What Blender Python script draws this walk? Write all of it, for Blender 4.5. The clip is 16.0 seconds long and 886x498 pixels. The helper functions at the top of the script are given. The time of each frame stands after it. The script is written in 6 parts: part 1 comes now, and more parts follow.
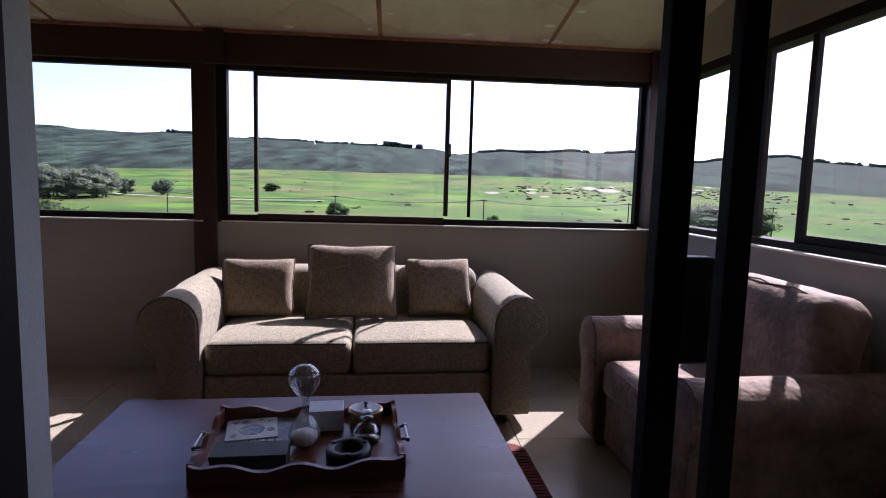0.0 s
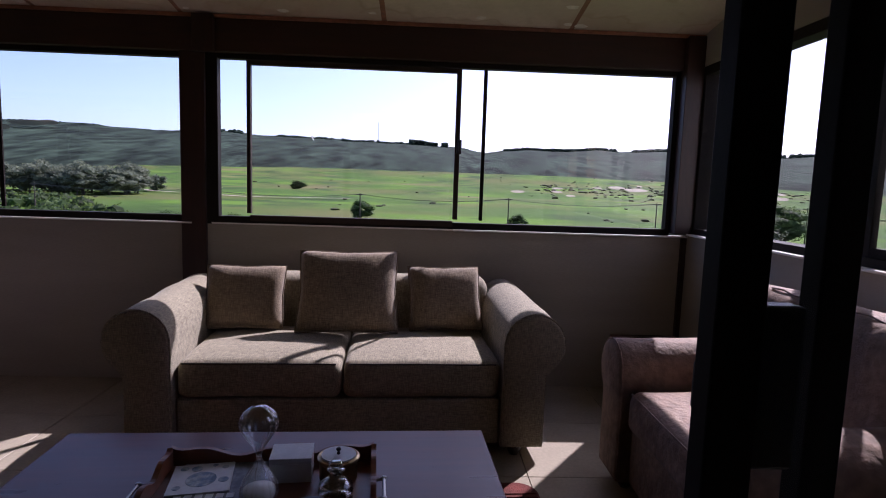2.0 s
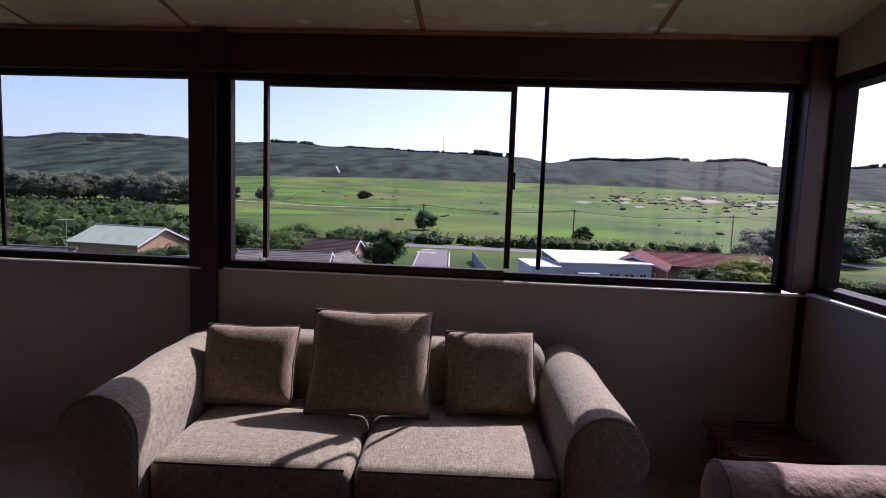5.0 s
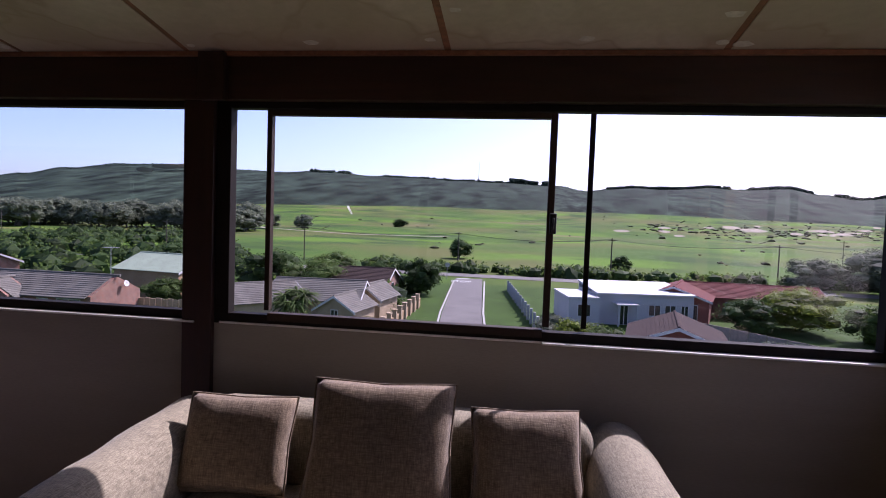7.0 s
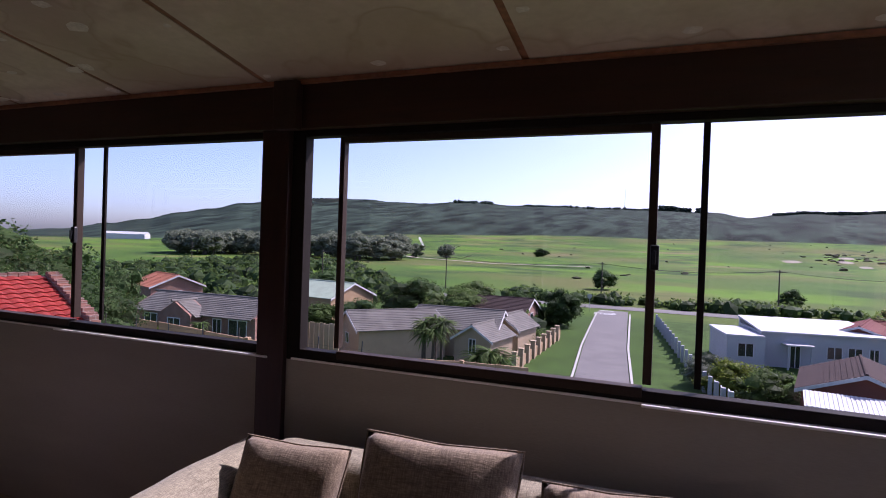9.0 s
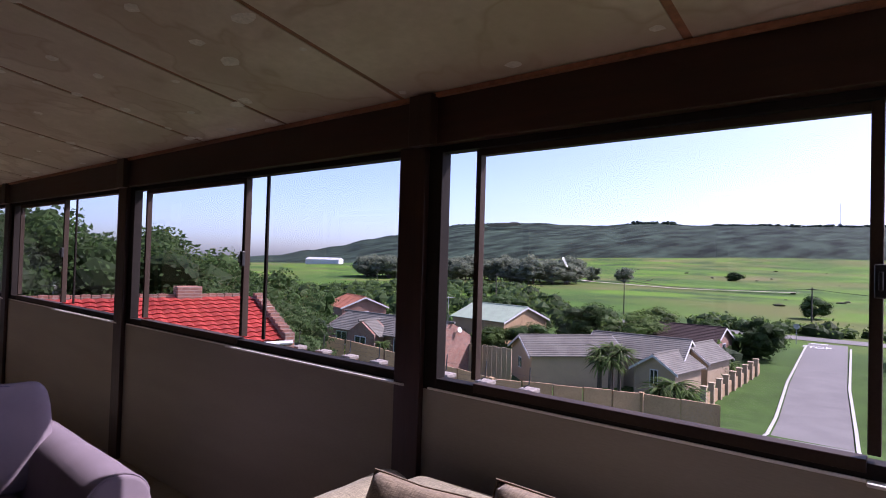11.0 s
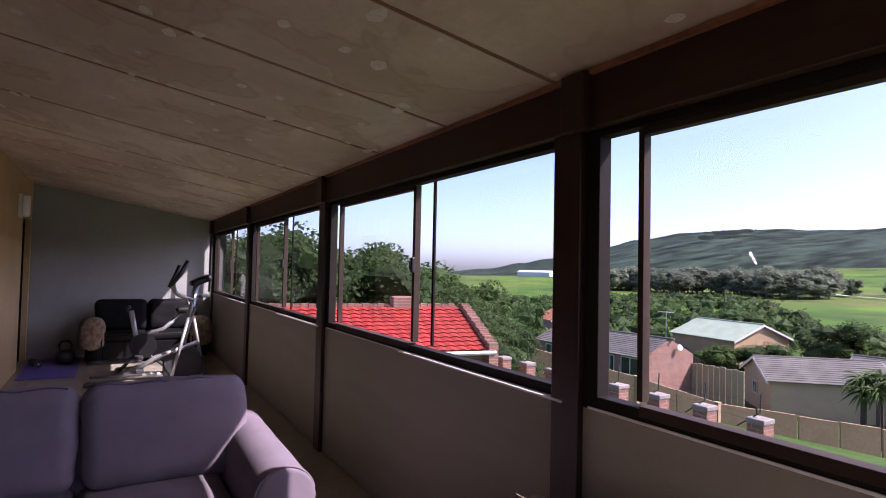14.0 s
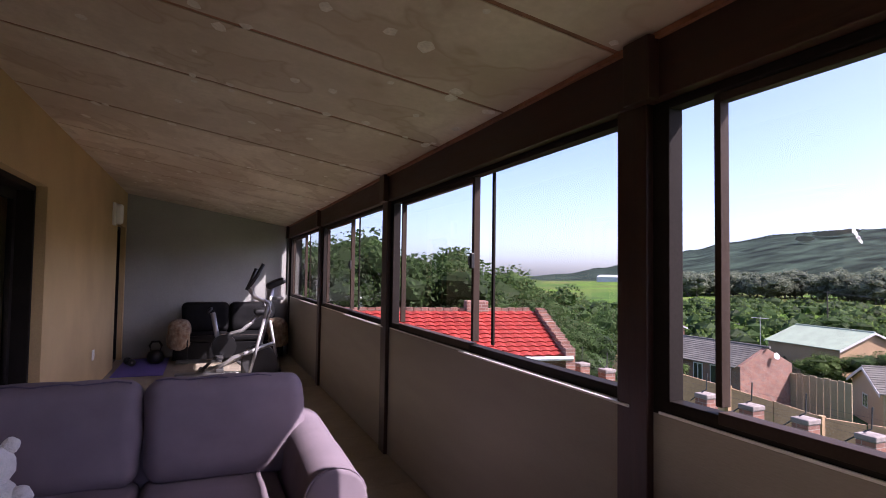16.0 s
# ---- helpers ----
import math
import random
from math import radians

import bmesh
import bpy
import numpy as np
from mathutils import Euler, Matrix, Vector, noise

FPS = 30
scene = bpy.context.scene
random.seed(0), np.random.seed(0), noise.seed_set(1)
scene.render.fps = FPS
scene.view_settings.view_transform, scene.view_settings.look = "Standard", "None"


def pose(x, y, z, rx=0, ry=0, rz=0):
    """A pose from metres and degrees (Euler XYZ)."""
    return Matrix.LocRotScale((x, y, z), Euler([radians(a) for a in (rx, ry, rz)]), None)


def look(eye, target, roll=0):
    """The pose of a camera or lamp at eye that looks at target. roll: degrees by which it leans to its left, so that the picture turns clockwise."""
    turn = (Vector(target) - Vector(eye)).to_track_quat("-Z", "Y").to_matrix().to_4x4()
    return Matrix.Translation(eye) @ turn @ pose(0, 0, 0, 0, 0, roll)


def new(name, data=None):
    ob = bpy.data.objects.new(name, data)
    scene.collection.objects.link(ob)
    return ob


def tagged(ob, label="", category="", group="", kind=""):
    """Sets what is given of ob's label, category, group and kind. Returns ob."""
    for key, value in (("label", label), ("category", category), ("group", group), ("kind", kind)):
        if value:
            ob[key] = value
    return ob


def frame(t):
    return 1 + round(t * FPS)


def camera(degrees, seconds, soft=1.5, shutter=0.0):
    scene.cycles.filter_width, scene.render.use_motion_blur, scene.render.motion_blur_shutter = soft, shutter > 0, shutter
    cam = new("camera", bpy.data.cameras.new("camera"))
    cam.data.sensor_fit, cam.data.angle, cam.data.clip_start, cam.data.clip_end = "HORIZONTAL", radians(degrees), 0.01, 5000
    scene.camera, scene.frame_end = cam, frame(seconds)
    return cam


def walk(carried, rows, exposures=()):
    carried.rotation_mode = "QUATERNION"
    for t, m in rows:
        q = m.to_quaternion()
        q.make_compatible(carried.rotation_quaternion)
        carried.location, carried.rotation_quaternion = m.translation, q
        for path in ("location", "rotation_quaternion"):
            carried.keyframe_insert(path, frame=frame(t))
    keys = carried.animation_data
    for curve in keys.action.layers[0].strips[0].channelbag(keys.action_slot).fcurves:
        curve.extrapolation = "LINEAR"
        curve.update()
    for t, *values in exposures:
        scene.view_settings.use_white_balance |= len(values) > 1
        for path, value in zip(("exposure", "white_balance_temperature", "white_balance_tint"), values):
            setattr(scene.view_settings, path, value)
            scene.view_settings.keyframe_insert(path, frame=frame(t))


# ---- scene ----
cam = camera(75.3, 16.0, soft=1.0)

SKY, SUN = 0.15, 4.6
EXPOSURES = [(0, 1.3, 5750, 28), (1, 0.95, 5750, 30), (2.5, 0.65, 5800, 33), (3.5, 0.55, 5850, 34), (7, 0.65, 5800, 37), (9, 0.70, 5800, 38), (12.5, 1.10, 5850, 37), (16, 1.32, 6100, 35)]
PATH = [
    (0, (0.302, -0.192, 1.298), (0.466, 1.789, 1.08), 1.6),
    (0.5, (0.317, -0.124, 1.314), (0.495, 1.856, 1.093), 1.7),
    (1, (0.351, -0.007, 1.324), (0.524, 1.973, 1.101), 1.8),
    (1.5, (0.4, 0.101, 1.315), (0.536, 2.084, 1.092), 1.8),
    (2, (0.431, 0.168, 1.312), (0.51, 2.154, 1.086), 1.9),
    (2.5, (0.461, 0.278, 1.308), (0.483, 2.266, 1.082), 1.9),
    (3, (0.497, 0.386, 1.347), (0.46, 2.373, 1.119), 2.0),
    (3.5, (0.524, 0.468, 1.388), (0.449, 2.454, 1.16), 2.0),
    (6, (0.525, 1.068, 1.521), (0.337, 3.053, 1.368), 2.1),
    (6.5, (0.505, 1.164, 1.537), (0.286, 3.148, 1.412), 2.1),
    (7, (0.523, 1.28, 1.55), (0.255, 3.259, 1.444), 2.1),
    (7.5, (0.57, 1.384, 1.566), (0.197, 3.347, 1.473), 2.1),
    (8, (0.612, 1.451, 1.567), (0.139, 3.392, 1.489), 2.0),
    (8.5, (0.668, 1.553, 1.575), (0.072, 3.462, 1.531), 2.0),
    (9, (0.718, 1.647, 1.571), (-0.026, 3.503, 1.55), 2.0),
    (9.5, (0.757, 1.724, 1.585), (-0.138, 3.513, 1.585), 1.9),
    (12, (0.689, 2.071, 1.553), (-0.757, 3.451, 1.609), 1.5),
    (12.5, (0.694, 2.133, 1.555), (-0.836, 3.42, 1.614), 1.4),
    (13, (0.698, 2.182, 1.542), (-0.916, 3.362, 1.604), 1.3),
    (13.5, (0.706, 2.221, 1.536), (-0.973, 3.305, 1.603), 1.2),
    (14, (0.71, 2.263, 1.525), (-1.02, 3.265, 1.594), 1.2),
    (14.5, (0.708, 2.292, 1.515), (-1.059, 3.225, 1.588), 1.1),
    (15, (0.685, 2.324, 1.501), (-1.113, 3.197, 1.575), 0.9),
    (15.5, (0.644, 2.381, 1.484), (-1.178, 3.203, 1.563), 0.8),
    (16, (0.618, 2.422, 1.472), (-1.229, 3.185, 1.556), 0.8),
]
walk(cam, [(t, look(eye, target, roll)) for t, eye, target, roll in PATH], EXPOSURES)

# ---- world, sun ----
world = bpy.data.worlds.new("world")
scene.world = world
world.use_nodes = True
wn = world.node_tree.nodes
sky = wn.new("ShaderNodeTexSky")
sky.sky_type, sky.sun_disc = "NISHITA", False
sky.sun_elevation, sky.sun_rotation = radians(45), radians(39)
sky.dust_density, sky.air_density, sky.ozone_density = 1.8, 0.65, 2.0
wn["Background"].inputs["Strength"].default_value = SKY
world.node_tree.links.new(sky.outputs["Color"], wn["Background"].inputs["Color"])
sun = new("sun", bpy.data.lights.new("sun", "SUN"))
sun.data.energy, sun.data.angle, sun.data.color = SUN, radians(0.55), (1.0, 0.95, 0.87)
sun.matrix_world = look((0, 0, 0), (-0.614, -0.785, -1.0))


# ---- materials ----
def nodes_of(name):
    m = bpy.data.materials.new(name)
    m.use_nodes = True
    t = m.node_tree
    return m, t, t.nodes["Principled BSDF"]


def mat(name, base, rough=0.6, metal=0.0, var=0.25, scale=4.0, grain=60.0, bump=0.15, stretch=(1, 1, 1), tint=None, spec=0.5, rand=0.0, depth=0.01):
    """A two-scale surface: broad blotches towards tint, fine grain, and relief from both."""
    m, t, p = nodes_of(name)
    n, l = t.nodes, t.links
    co = n.new("ShaderNodeTexCoord")
    mp = n.new("ShaderNodeMapping")
    mp.inputs["Scale"].default_value = stretch
    l.new(co.outputs["Object"], mp.inputs["Vector"])
    a = n.new("ShaderNodeTexNoise")
    a.inputs["Scale"].default_value, a.inputs["Detail"].default_value = scale, 5
    b = n.new("ShaderNodeTexNoise")
    b.inputs["Scale"].default_value, b.inputs["Detail"].default_value = grain, 4
    for q in (a, b):
        l.new(mp.outputs["Vector"], q.inputs["Vector"])
    tint = tint or tuple(c * (1 - var) for c in base)
    mix = n.new("ShaderNodeMix")
    mix.data_type = "RGBA"
    mix.inputs[6].default_value, mix.inputs[7].default_value = (*tint, 1), (*base, 1)
    ramp = n.new("ShaderNodeMapRange")
    ramp.inputs[1].default_value, ramp.inputs[2].default_value = 0.35, 0.65
    l.new(a.outputs["Fac"], ramp.inputs[0])
    l.new(ramp.outputs[0], mix.inputs[0])
    gr = n.new("ShaderNodeMix")
    gr.data_type, gr.blend_type = "RGBA", "MULTIPLY"
    gr.inputs[0].default_value = 1.0
    gm = n.new("ShaderNodeMapRange")
    gm.inputs[1].default_value, gm.inputs[2].default_value = 0.3, 0.7
    gm.inputs[3].default_value, gm.inputs[4].default_value = 1 - var * 0.7, 1 + var * 0.35
    l.new(b.outputs["Fac"], gm.inputs[0])
    l.new(mix.outputs[2], gr.inputs[6])
    l.new(gm.outputs[0], gr.inputs[7])
    out = gr.outputs[2]
    if rand:
        oi = n.new("ShaderNodeObjectInfo")
        rm = n.new("ShaderNodeMapRange")
        rm.inputs[3].default_value, rm.inputs[4].default_value = 1 - rand, 1 + rand
        l.new(oi.outputs["Random"], rm.inputs[0])
        rx = n.new("ShaderNodeMix")
        rx.data_type, rx.blend_type = "RGBA", "MULTIPLY"
        rx.inputs[0].default_value = 1.0
        l.new(out, rx.inputs[6])
        l.new(rm.outputs[0], rx.inputs[7])
        out = rx.outputs[2]
    l.new(out, p.inputs["Base Color"])
    rr = n.new("ShaderNodeMapRange")
    rr.inputs[3].default_value, rr.inputs[4].default_value = max(0.02, rough - 0.08), min(1, rough + 0.08)
    l.new(b.outputs["Fac"], rr.inputs[0])
    l.new(rr.outputs[0], p.inputs["Roughness"])
    p.inputs["Metallic"].default_value = metal
    p.inputs["Specular IOR Level"].default_value = spec
    if bump:
        bp = n.new("ShaderNodeBump")
        bp.inputs["Strength"].default_value, bp.inputs["Distance"].default_value = bump, depth
        l.new(b.outputs["Fac"], bp.inputs["Height"])
        l.new(bp.outputs["Normal"], p.inputs["Normal"])
    return m


def weave(name, base, dark, scale=220.0, rough=0.9, bump=0.5, blotch=0.2):
    """Upholstery: two crossed thread waves with blotches."""
    m, t, p = nodes_of(name)
    n, l = t.nodes, t.links
    co = n.new("ShaderNodeTexCoord")
    ws = []
    for d in ((1, 0.12, 0.12), (0.12, 1, 1)):
        mp = n.new("ShaderNodeMapping")
        mp.inputs["Scale"].default_value = d
        l.new(co.outputs["Object"], mp.inputs["Vector"])
        w = n.new("ShaderNodeTexNoise")
        w.inputs["Scale"].default_value, w.inputs["Detail"].default_value = scale, 2
        l.new(mp.outputs["Vector"], w.inputs["Vector"])
        ws.append(w)
    mx = n.new("ShaderNodeMath")
    mx.operation = "MULTIPLY"
    l.new(ws[0].outputs["Fac"], mx.inputs[0])
    l.new(ws[1].outputs["Fac"], mx.inputs[1])
    no = n.new("ShaderNodeTexNoise")
    no.inputs["Scale"].default_value, no.inputs["Detail"].default_value = 45, 6
    l.new(co.outputs["Object"], no.inputs["Vector"])
    ad = n.new("ShaderNodeMath")
    l.new(mx.outputs[0], ad.inputs[0])
    n2 = n.new("ShaderNodeMath")
    n2.operation = "MULTIPLY"
    n2.inputs[1].default_value = 0.22
    l.new(no.outputs["Fac"], n2.inputs[0])
    l.new(n2.outputs[0], ad.inputs[1])
    mr = n.new("ShaderNodeMapRange")
    mr.inputs[1].default_value, mr.inputs[2].default_value = 0.2, 0.52
    l.new(ad.outputs[0], mr.inputs[0])
    mix = n.new("ShaderNodeMix")
    mix.data_type = "RGBA"
    mix.inputs[6].default_value, mix.inputs[7].default_value = (*dark, 1), (*base, 1)
    l.new(mr.outputs[0], mix.inputs[0])
    bl = n.new("ShaderNodeTexNoise")
    bl.inputs["Scale"].default_value = 5
    l.new(co.outputs["Object"], bl.inputs["Vector"])
    bm_ = n.new("ShaderNodeMapRange")
    bm_.inputs[3].default_value, bm_.inputs[4].default_value = 1 - blotch, 1 + blotch
    l.new(bl.outputs["Fac"], bm_.inputs[0])
    mu = n.new("ShaderNodeMix")
    mu.data_type, mu.blend_type = "RGBA", "MULTIPLY"
    mu.inputs[0].default_value = 1
    l.new(mix.outputs[2], mu.inputs[6])
    l.new(bm_.outputs[0], mu.inputs[7])
    l.new(mu.outputs[2], p.inputs["Base Color"])
    p.inputs["Roughness"].default_value = rough
    p.inputs["Sheen Weight"].default_value = 0.15
    bp = n.new("ShaderNodeBump")
    bp.inputs["Strength"].default_value, bp.inputs["Distance"].default_value = bump, 0.002
    l.new(ad.outputs[0], bp.inputs["Height"])
    l.new(bp.outputs["Normal"], p.inputs["Normal"])
    return m


def glass_mat(name, rough=0.0, ior=1.45, tint=(1, 1, 1), thin=True, gloss=(0.45, 0.025), power=4.0):
    m, t, p = nodes_of(name)
    n, l = t.nodes, t.links
    if not thin:
        p.inputs["Transmission Weight"].default_value, p.inputs["IOR"].default_value = 1.0, ior
        p.inputs["Roughness"].default_value = rough
        p.inputs["Base Color"].default_value = (*tint, 1)
        return m
    tr = n.new("ShaderNodeBsdfTransparent")
    tr.inputs["Color"].default_value = (*tint, 1)
    gl = n.new("ShaderNodeBsdfGlossy")
    gl.inputs["Roughness"].default_value = 0.02
    fr = n.new("ShaderNodeLayerWeight")
    fr.inputs["Blend"].default_value = 0.5
    pw = n.new("ShaderNodeMath")
    pw.operation = "POWER"
    pw.inputs[1].default_value = power
    l.new(fr.outputs["Facing"], pw.inputs[0])
    sc = n.new("ShaderNodeMath")
    sc.operation = "MULTIPLY_ADD"
    sc.inputs[1].default_value, sc.inputs[2].default_value = gloss
    l.new(pw.outputs[0], sc.inputs[0])
    mx = n.new("ShaderNodeMixShader")
    l.new(sc.outputs[0], mx.inputs[0])
    l.new(tr.outputs[0], mx.inputs[1])
    l.new(gl.outputs[0], mx.inputs[2])
    l.new(mx.outputs[0], n["Material Output"].inputs["Surface"])
    return m


M_knee = mat("painted_masonry", (0.315, 0.283, 0.232), 0.55, var=0.10, scale=1.2, grain=35, bump=0.12, stretch=(1, 1, 6))
M_house = mat("ochre_plaster", (0.56, 0.39, 0.19), 0.75, var=0.14, scale=1.5, grain=70, bump=0.2)
M_far = mat("grey_plaster", (0.37, 0.37, 0.345), 0.8, var=0.12, scale=1.5, grain=70, bump=0.2)
M_room = mat("cream_plaster", (0.6, 0.56, 0.5), 0.8, var=0.1, scale=2, grain=50, bump=0.1)
M_timber = mat("dark_stained_timber", (0.040, 0.014, 0.009), 0.42, var=0.4, scale=3, grain=40, bump=0.15, stretch=(1, 1, 0.15))
M_beam = mat("dark_stained_beam", (0.045, 0.015, 0.009), 0.5, var=0.4, scale=3, grain=40, bump=0.15, stretch=(0.12, 1, 1))
M_alu = mat("bronze_aluminium", (0.022, 0.018, 0.016), 0.6, metal=0.0, spec=0.06, var=0.2, grain=90, bump=0.03)
M_sash = mat("brown_aluminium", (0.05, 0.034, 0.026), 0.55, metal=0.0, spec=0.12, var=0.2, grain=90, bump=0.03)
M_black = mat("black_plastic", (0.012, 0.012, 0.013), 0.45, var=0.2, grain=120, bump=0.05)


def board_mat(name):
    """Ceiling board: cream paint, brown seepage blotches with darker tide lines, fine grain."""
    m, t, p = nodes_of(name)
    n, l = t.nodes, t.links
    co = n.new("ShaderNodeTexCoord")

    def layer(under, scale, detail, stops, colour, stretch=(1, 1, 1), rough=0.55):
        mp = n.new("ShaderNodeMapping")
        mp.inputs["Scale"].default_value = stretch
        l.new(co.outputs["Object"], mp.inputs["Vector"])
        a = n.new("ShaderNodeTexNoise")
        a.inputs["Scale"].default_value, a.inputs["Detail"].default_value, a.inputs["Roughness"].default_value = scale, detail, rough
        a.inputs["Distortion"].default_value = 0.35
        l.new(mp.outputs["Vector"], a.inputs["Vector"])
        ramp = n.new("ShaderNodeValToRGB")
        e = ramp.color_ramp.elements
        while len(e) < len(stops):
            e.new(0.5)
        for q, (pos, val) in zip(e, stops):
            q.position, q.color = pos, (val, val, val, 1)
        l.new(a.outputs["Fac"], ramp.inputs[0])
        mx = n.new("ShaderNodeMix")
        mx.data_type = "RGBA"
        mx.inputs[7].default_value = (*colour, 1)
        if under is None:
            mx.inputs[6].default_value = (0.72, 0.62, 0.50, 1)
        else:
            l.new(under, mx.inputs[6])
        l.new(ramp.outputs[0], mx.inputs[0])
        return mx.outputs[2], a

    c, _ = layer(None, 0.9, 4, ((0.38, 0.0), (0.62, 0.75)), (0.47, 0.37, 0.275))
    c, _ = layer(c, 1.7, 3, ((0.52, 0.0), (0.555, 0.55), (0.575, 0.25), (0.75, 0.35)), (0.36, 0.235, 0.14))
    c, _ = layer(c, 4.5, 5, ((0.50, 0.0), (0.68, 0.45)), (0.50, 0.40, 0.30), (0.5, 1.4, 1))
    c, g = layer(c, 26, 5, ((0.35, 0.25), (0.65, 0.0)), (0.42, 0.33, 0.24))
    l.new(c, p.inputs["Base Color"])
    p.inputs["Roughness"].default_value = 0.55
    bp = n.new("ShaderNodeBump")
    bp.inputs["Strength"].default_value, bp.inputs["Distance"].default_value = 0.15, 0.006
    l.new(g.outputs["Fac"], bp.inputs["Height"])
    l.new(bp.outputs["Normal"], p.inputs["Normal"])
    return m


M_board = board_mat("ceiling_board")
M_strip = mat("rusty_strip", (0.36, 0.15, 0.075), 0.6, var=0.4, scale=3, grain=40, bump=0.1)
M_putty = mat("filler_patch", (0.80, 0.74, 0.66), 0.9, var=0.15, scale=20, grain=80, bump=0.3)
M_tile = mat("beige_tile", (0.39, 0.34, 0.265), 0.22, var=0.12, scale=5, grain=60, bump=0.03, rand=0.06)
M_grout = mat("grout", (0.3, 0.26, 0.21), 0.9, var=0.2, grain=90)
M_glass = glass_mat("window_glass")
M_white = mat("white_sill", (0.8, 0.78, 0.74), 0.5, var=0.06, grain=60, bump=0.05)


# ---- mesh helpers ----
def box(bm, x0, x1, y0, y1, z0, z1, bevel=0.0, seg=2, mi=0):
    r = bmesh.ops.create_cube(bm, size=1)
    vs = r["verts"]
    for v in vs:
        v.co = Vector((x0 + (v.co.x + .5) * (x1 - x0), y0 + (v.co.y + .5) * (y1 - y0), z0 + (v.co.z + .5) * (z1 - z0)))
    fs = list({f for v in vs for f in v.link_faces})
    for f in fs:
        f.material_index = mi
    if bevel:
        es = list({e for v in vs for e in v.link_edges})
        bmesh.ops.bevel(bm, geom=es, offset=bevel, segments=seg, affect="EDGES", profile=0.5)
    return bm


def cyl(bm, p0, p1, r0, r1=None, seg=12, caps=True):
    p0, p1 = Vector(p0), Vector(p1)
    d = p1 - p0
    m = Matrix.Translation((p0 + p1) / 2) @ d.to_track_quat("Z", "Y").to_matrix().to_4x4()
    bmesh.ops.create_cone(bm, cap_ends=caps, segments=seg, radius1=r0, radius2=r0 if r1 is None else r1, depth=d.length, matrix=m)
    return bm


def tube(bm, pts, r, seg=10):
    """A bent round bar through pts."""
    pts = [Vector(p) for p in pts]
    rings = []
    for i, p in enumerate(pts):
        d = (pts[min(i + 1, len(pts) - 1)] - pts[max(i - 1, 0)]).normalized()
        q = d.to_track_quat("Z", "Y")
        rings.append([bm.verts.new(p + q @ Vector((r * math.cos(a), r * math.sin(a), 0))) for a in (2 * math.pi * k / seg for k in range(seg))])
    for a, b in zip(rings, rings[1:]):
        for k in range(seg):
            bm.faces.new((a[k], a[(k + 1) % seg], b[(k + 1) % seg], b[k]))
    bm.faces.new(rings[0][::-1])
    bm.faces.new(rings[-1])
    return bm


def lathe(bm, profile, seg=32, at=(0, 0, 0), flute=0.0, nf=0):
    """A turned body from (radius, z) pairs; flute ripples it nf times round."""
    rings = []
    for r, z in profile:
        ring = []
        for k in range(seg):
            a = 2 * math.pi * k / seg
            rr = r * (1 + flute * math.cos(nf * a)) if nf else r
            ring.append(bm.verts.new((at[0] + rr * math.cos(a), at[1] + rr * math.sin(a), at[2] + z)))
        rings.append(ring)
    for a, b in zip(rings, rings[1:]):
        for k in range(seg):
            bm.faces.new((a[k], a[(k + 1) % seg], b[(k + 1) % seg], b[k]))
    bm.faces.new(rings[0][::-1])
    bm.faces.new(rings[-1])
    return bm


def extrude_outline(bm, pts, axis, a, b):
    """A prism of the outline pts (pairs) from a to b along axis ('x' or 'y' or 'z')."""
    def at(p, v):
        return {"x": (v, p[0], p[1]), "y": (p[0], v, p[1]), "z": (p[0], p[1], v)}[axis]
    A = [bm.verts.new(at(p, a)) for p in pts]
    B = [bm.verts.new(at(p, b)) for p in pts]
    n = len(pts)
    for i in range(n):
        bm.faces.new((A[i], A[(i + 1) % n], B[(i + 1) % n], B[i]))
    bm.faces.new(A[::-1])
    bm.faces.new(B)
    bmesh.ops.recalc_face_normals(bm, faces=bm.faces)
    return bm


def pillow(bm, w, h, d, n=14, puff=2.2, corner=0.06, mat4=Matrix()):
    """A stuffed cushion in the xz plane with pinched, slightly pulled-out corners."""
    grid = {}
    for s in (1, -1):
        for i in range(n + 1):
            for j in range(n + 1):
                u, v = 2 * i / n - 1, 2 * j / n - 1
                if s == -1 and (abs(u) == 1 or abs(v) == 1):
                    grid[s, i, j] = grid[1, i, j]
                    continue
                f = ((1 - abs(u) ** 2.6) * (1 - abs(v) ** 2.6)) ** 0.36
                k = 1 - corner * (1 - abs(u * v))  * (max(abs(u), abs(v)) ** 3)
                w_ = noise.noise((u * 2.1, v * 2.1, s * 3.3 + w * 9)) * 0.1 + noise.noise((u * 7, v * 5, w * 5)) * 0.05 * max(abs(u), abs(v)) ** 2
                grid[s, i, j] = bm.verts.new(mat4 @ Vector((u * w / 2 * k, s * d / 2 * f * (1 + w_), v * h / 2 * k)))
        for i in range(n):
            for j in range(n):
                q = [grid[s, i, j], grid[s, i + 1, j], grid[s, i + 1, j + 1], grid[s, i, j + 1]]
                try:
                    bm.faces.new(q if s == -1 else q[::-1])
                except ValueError:
                    pass
    return bm


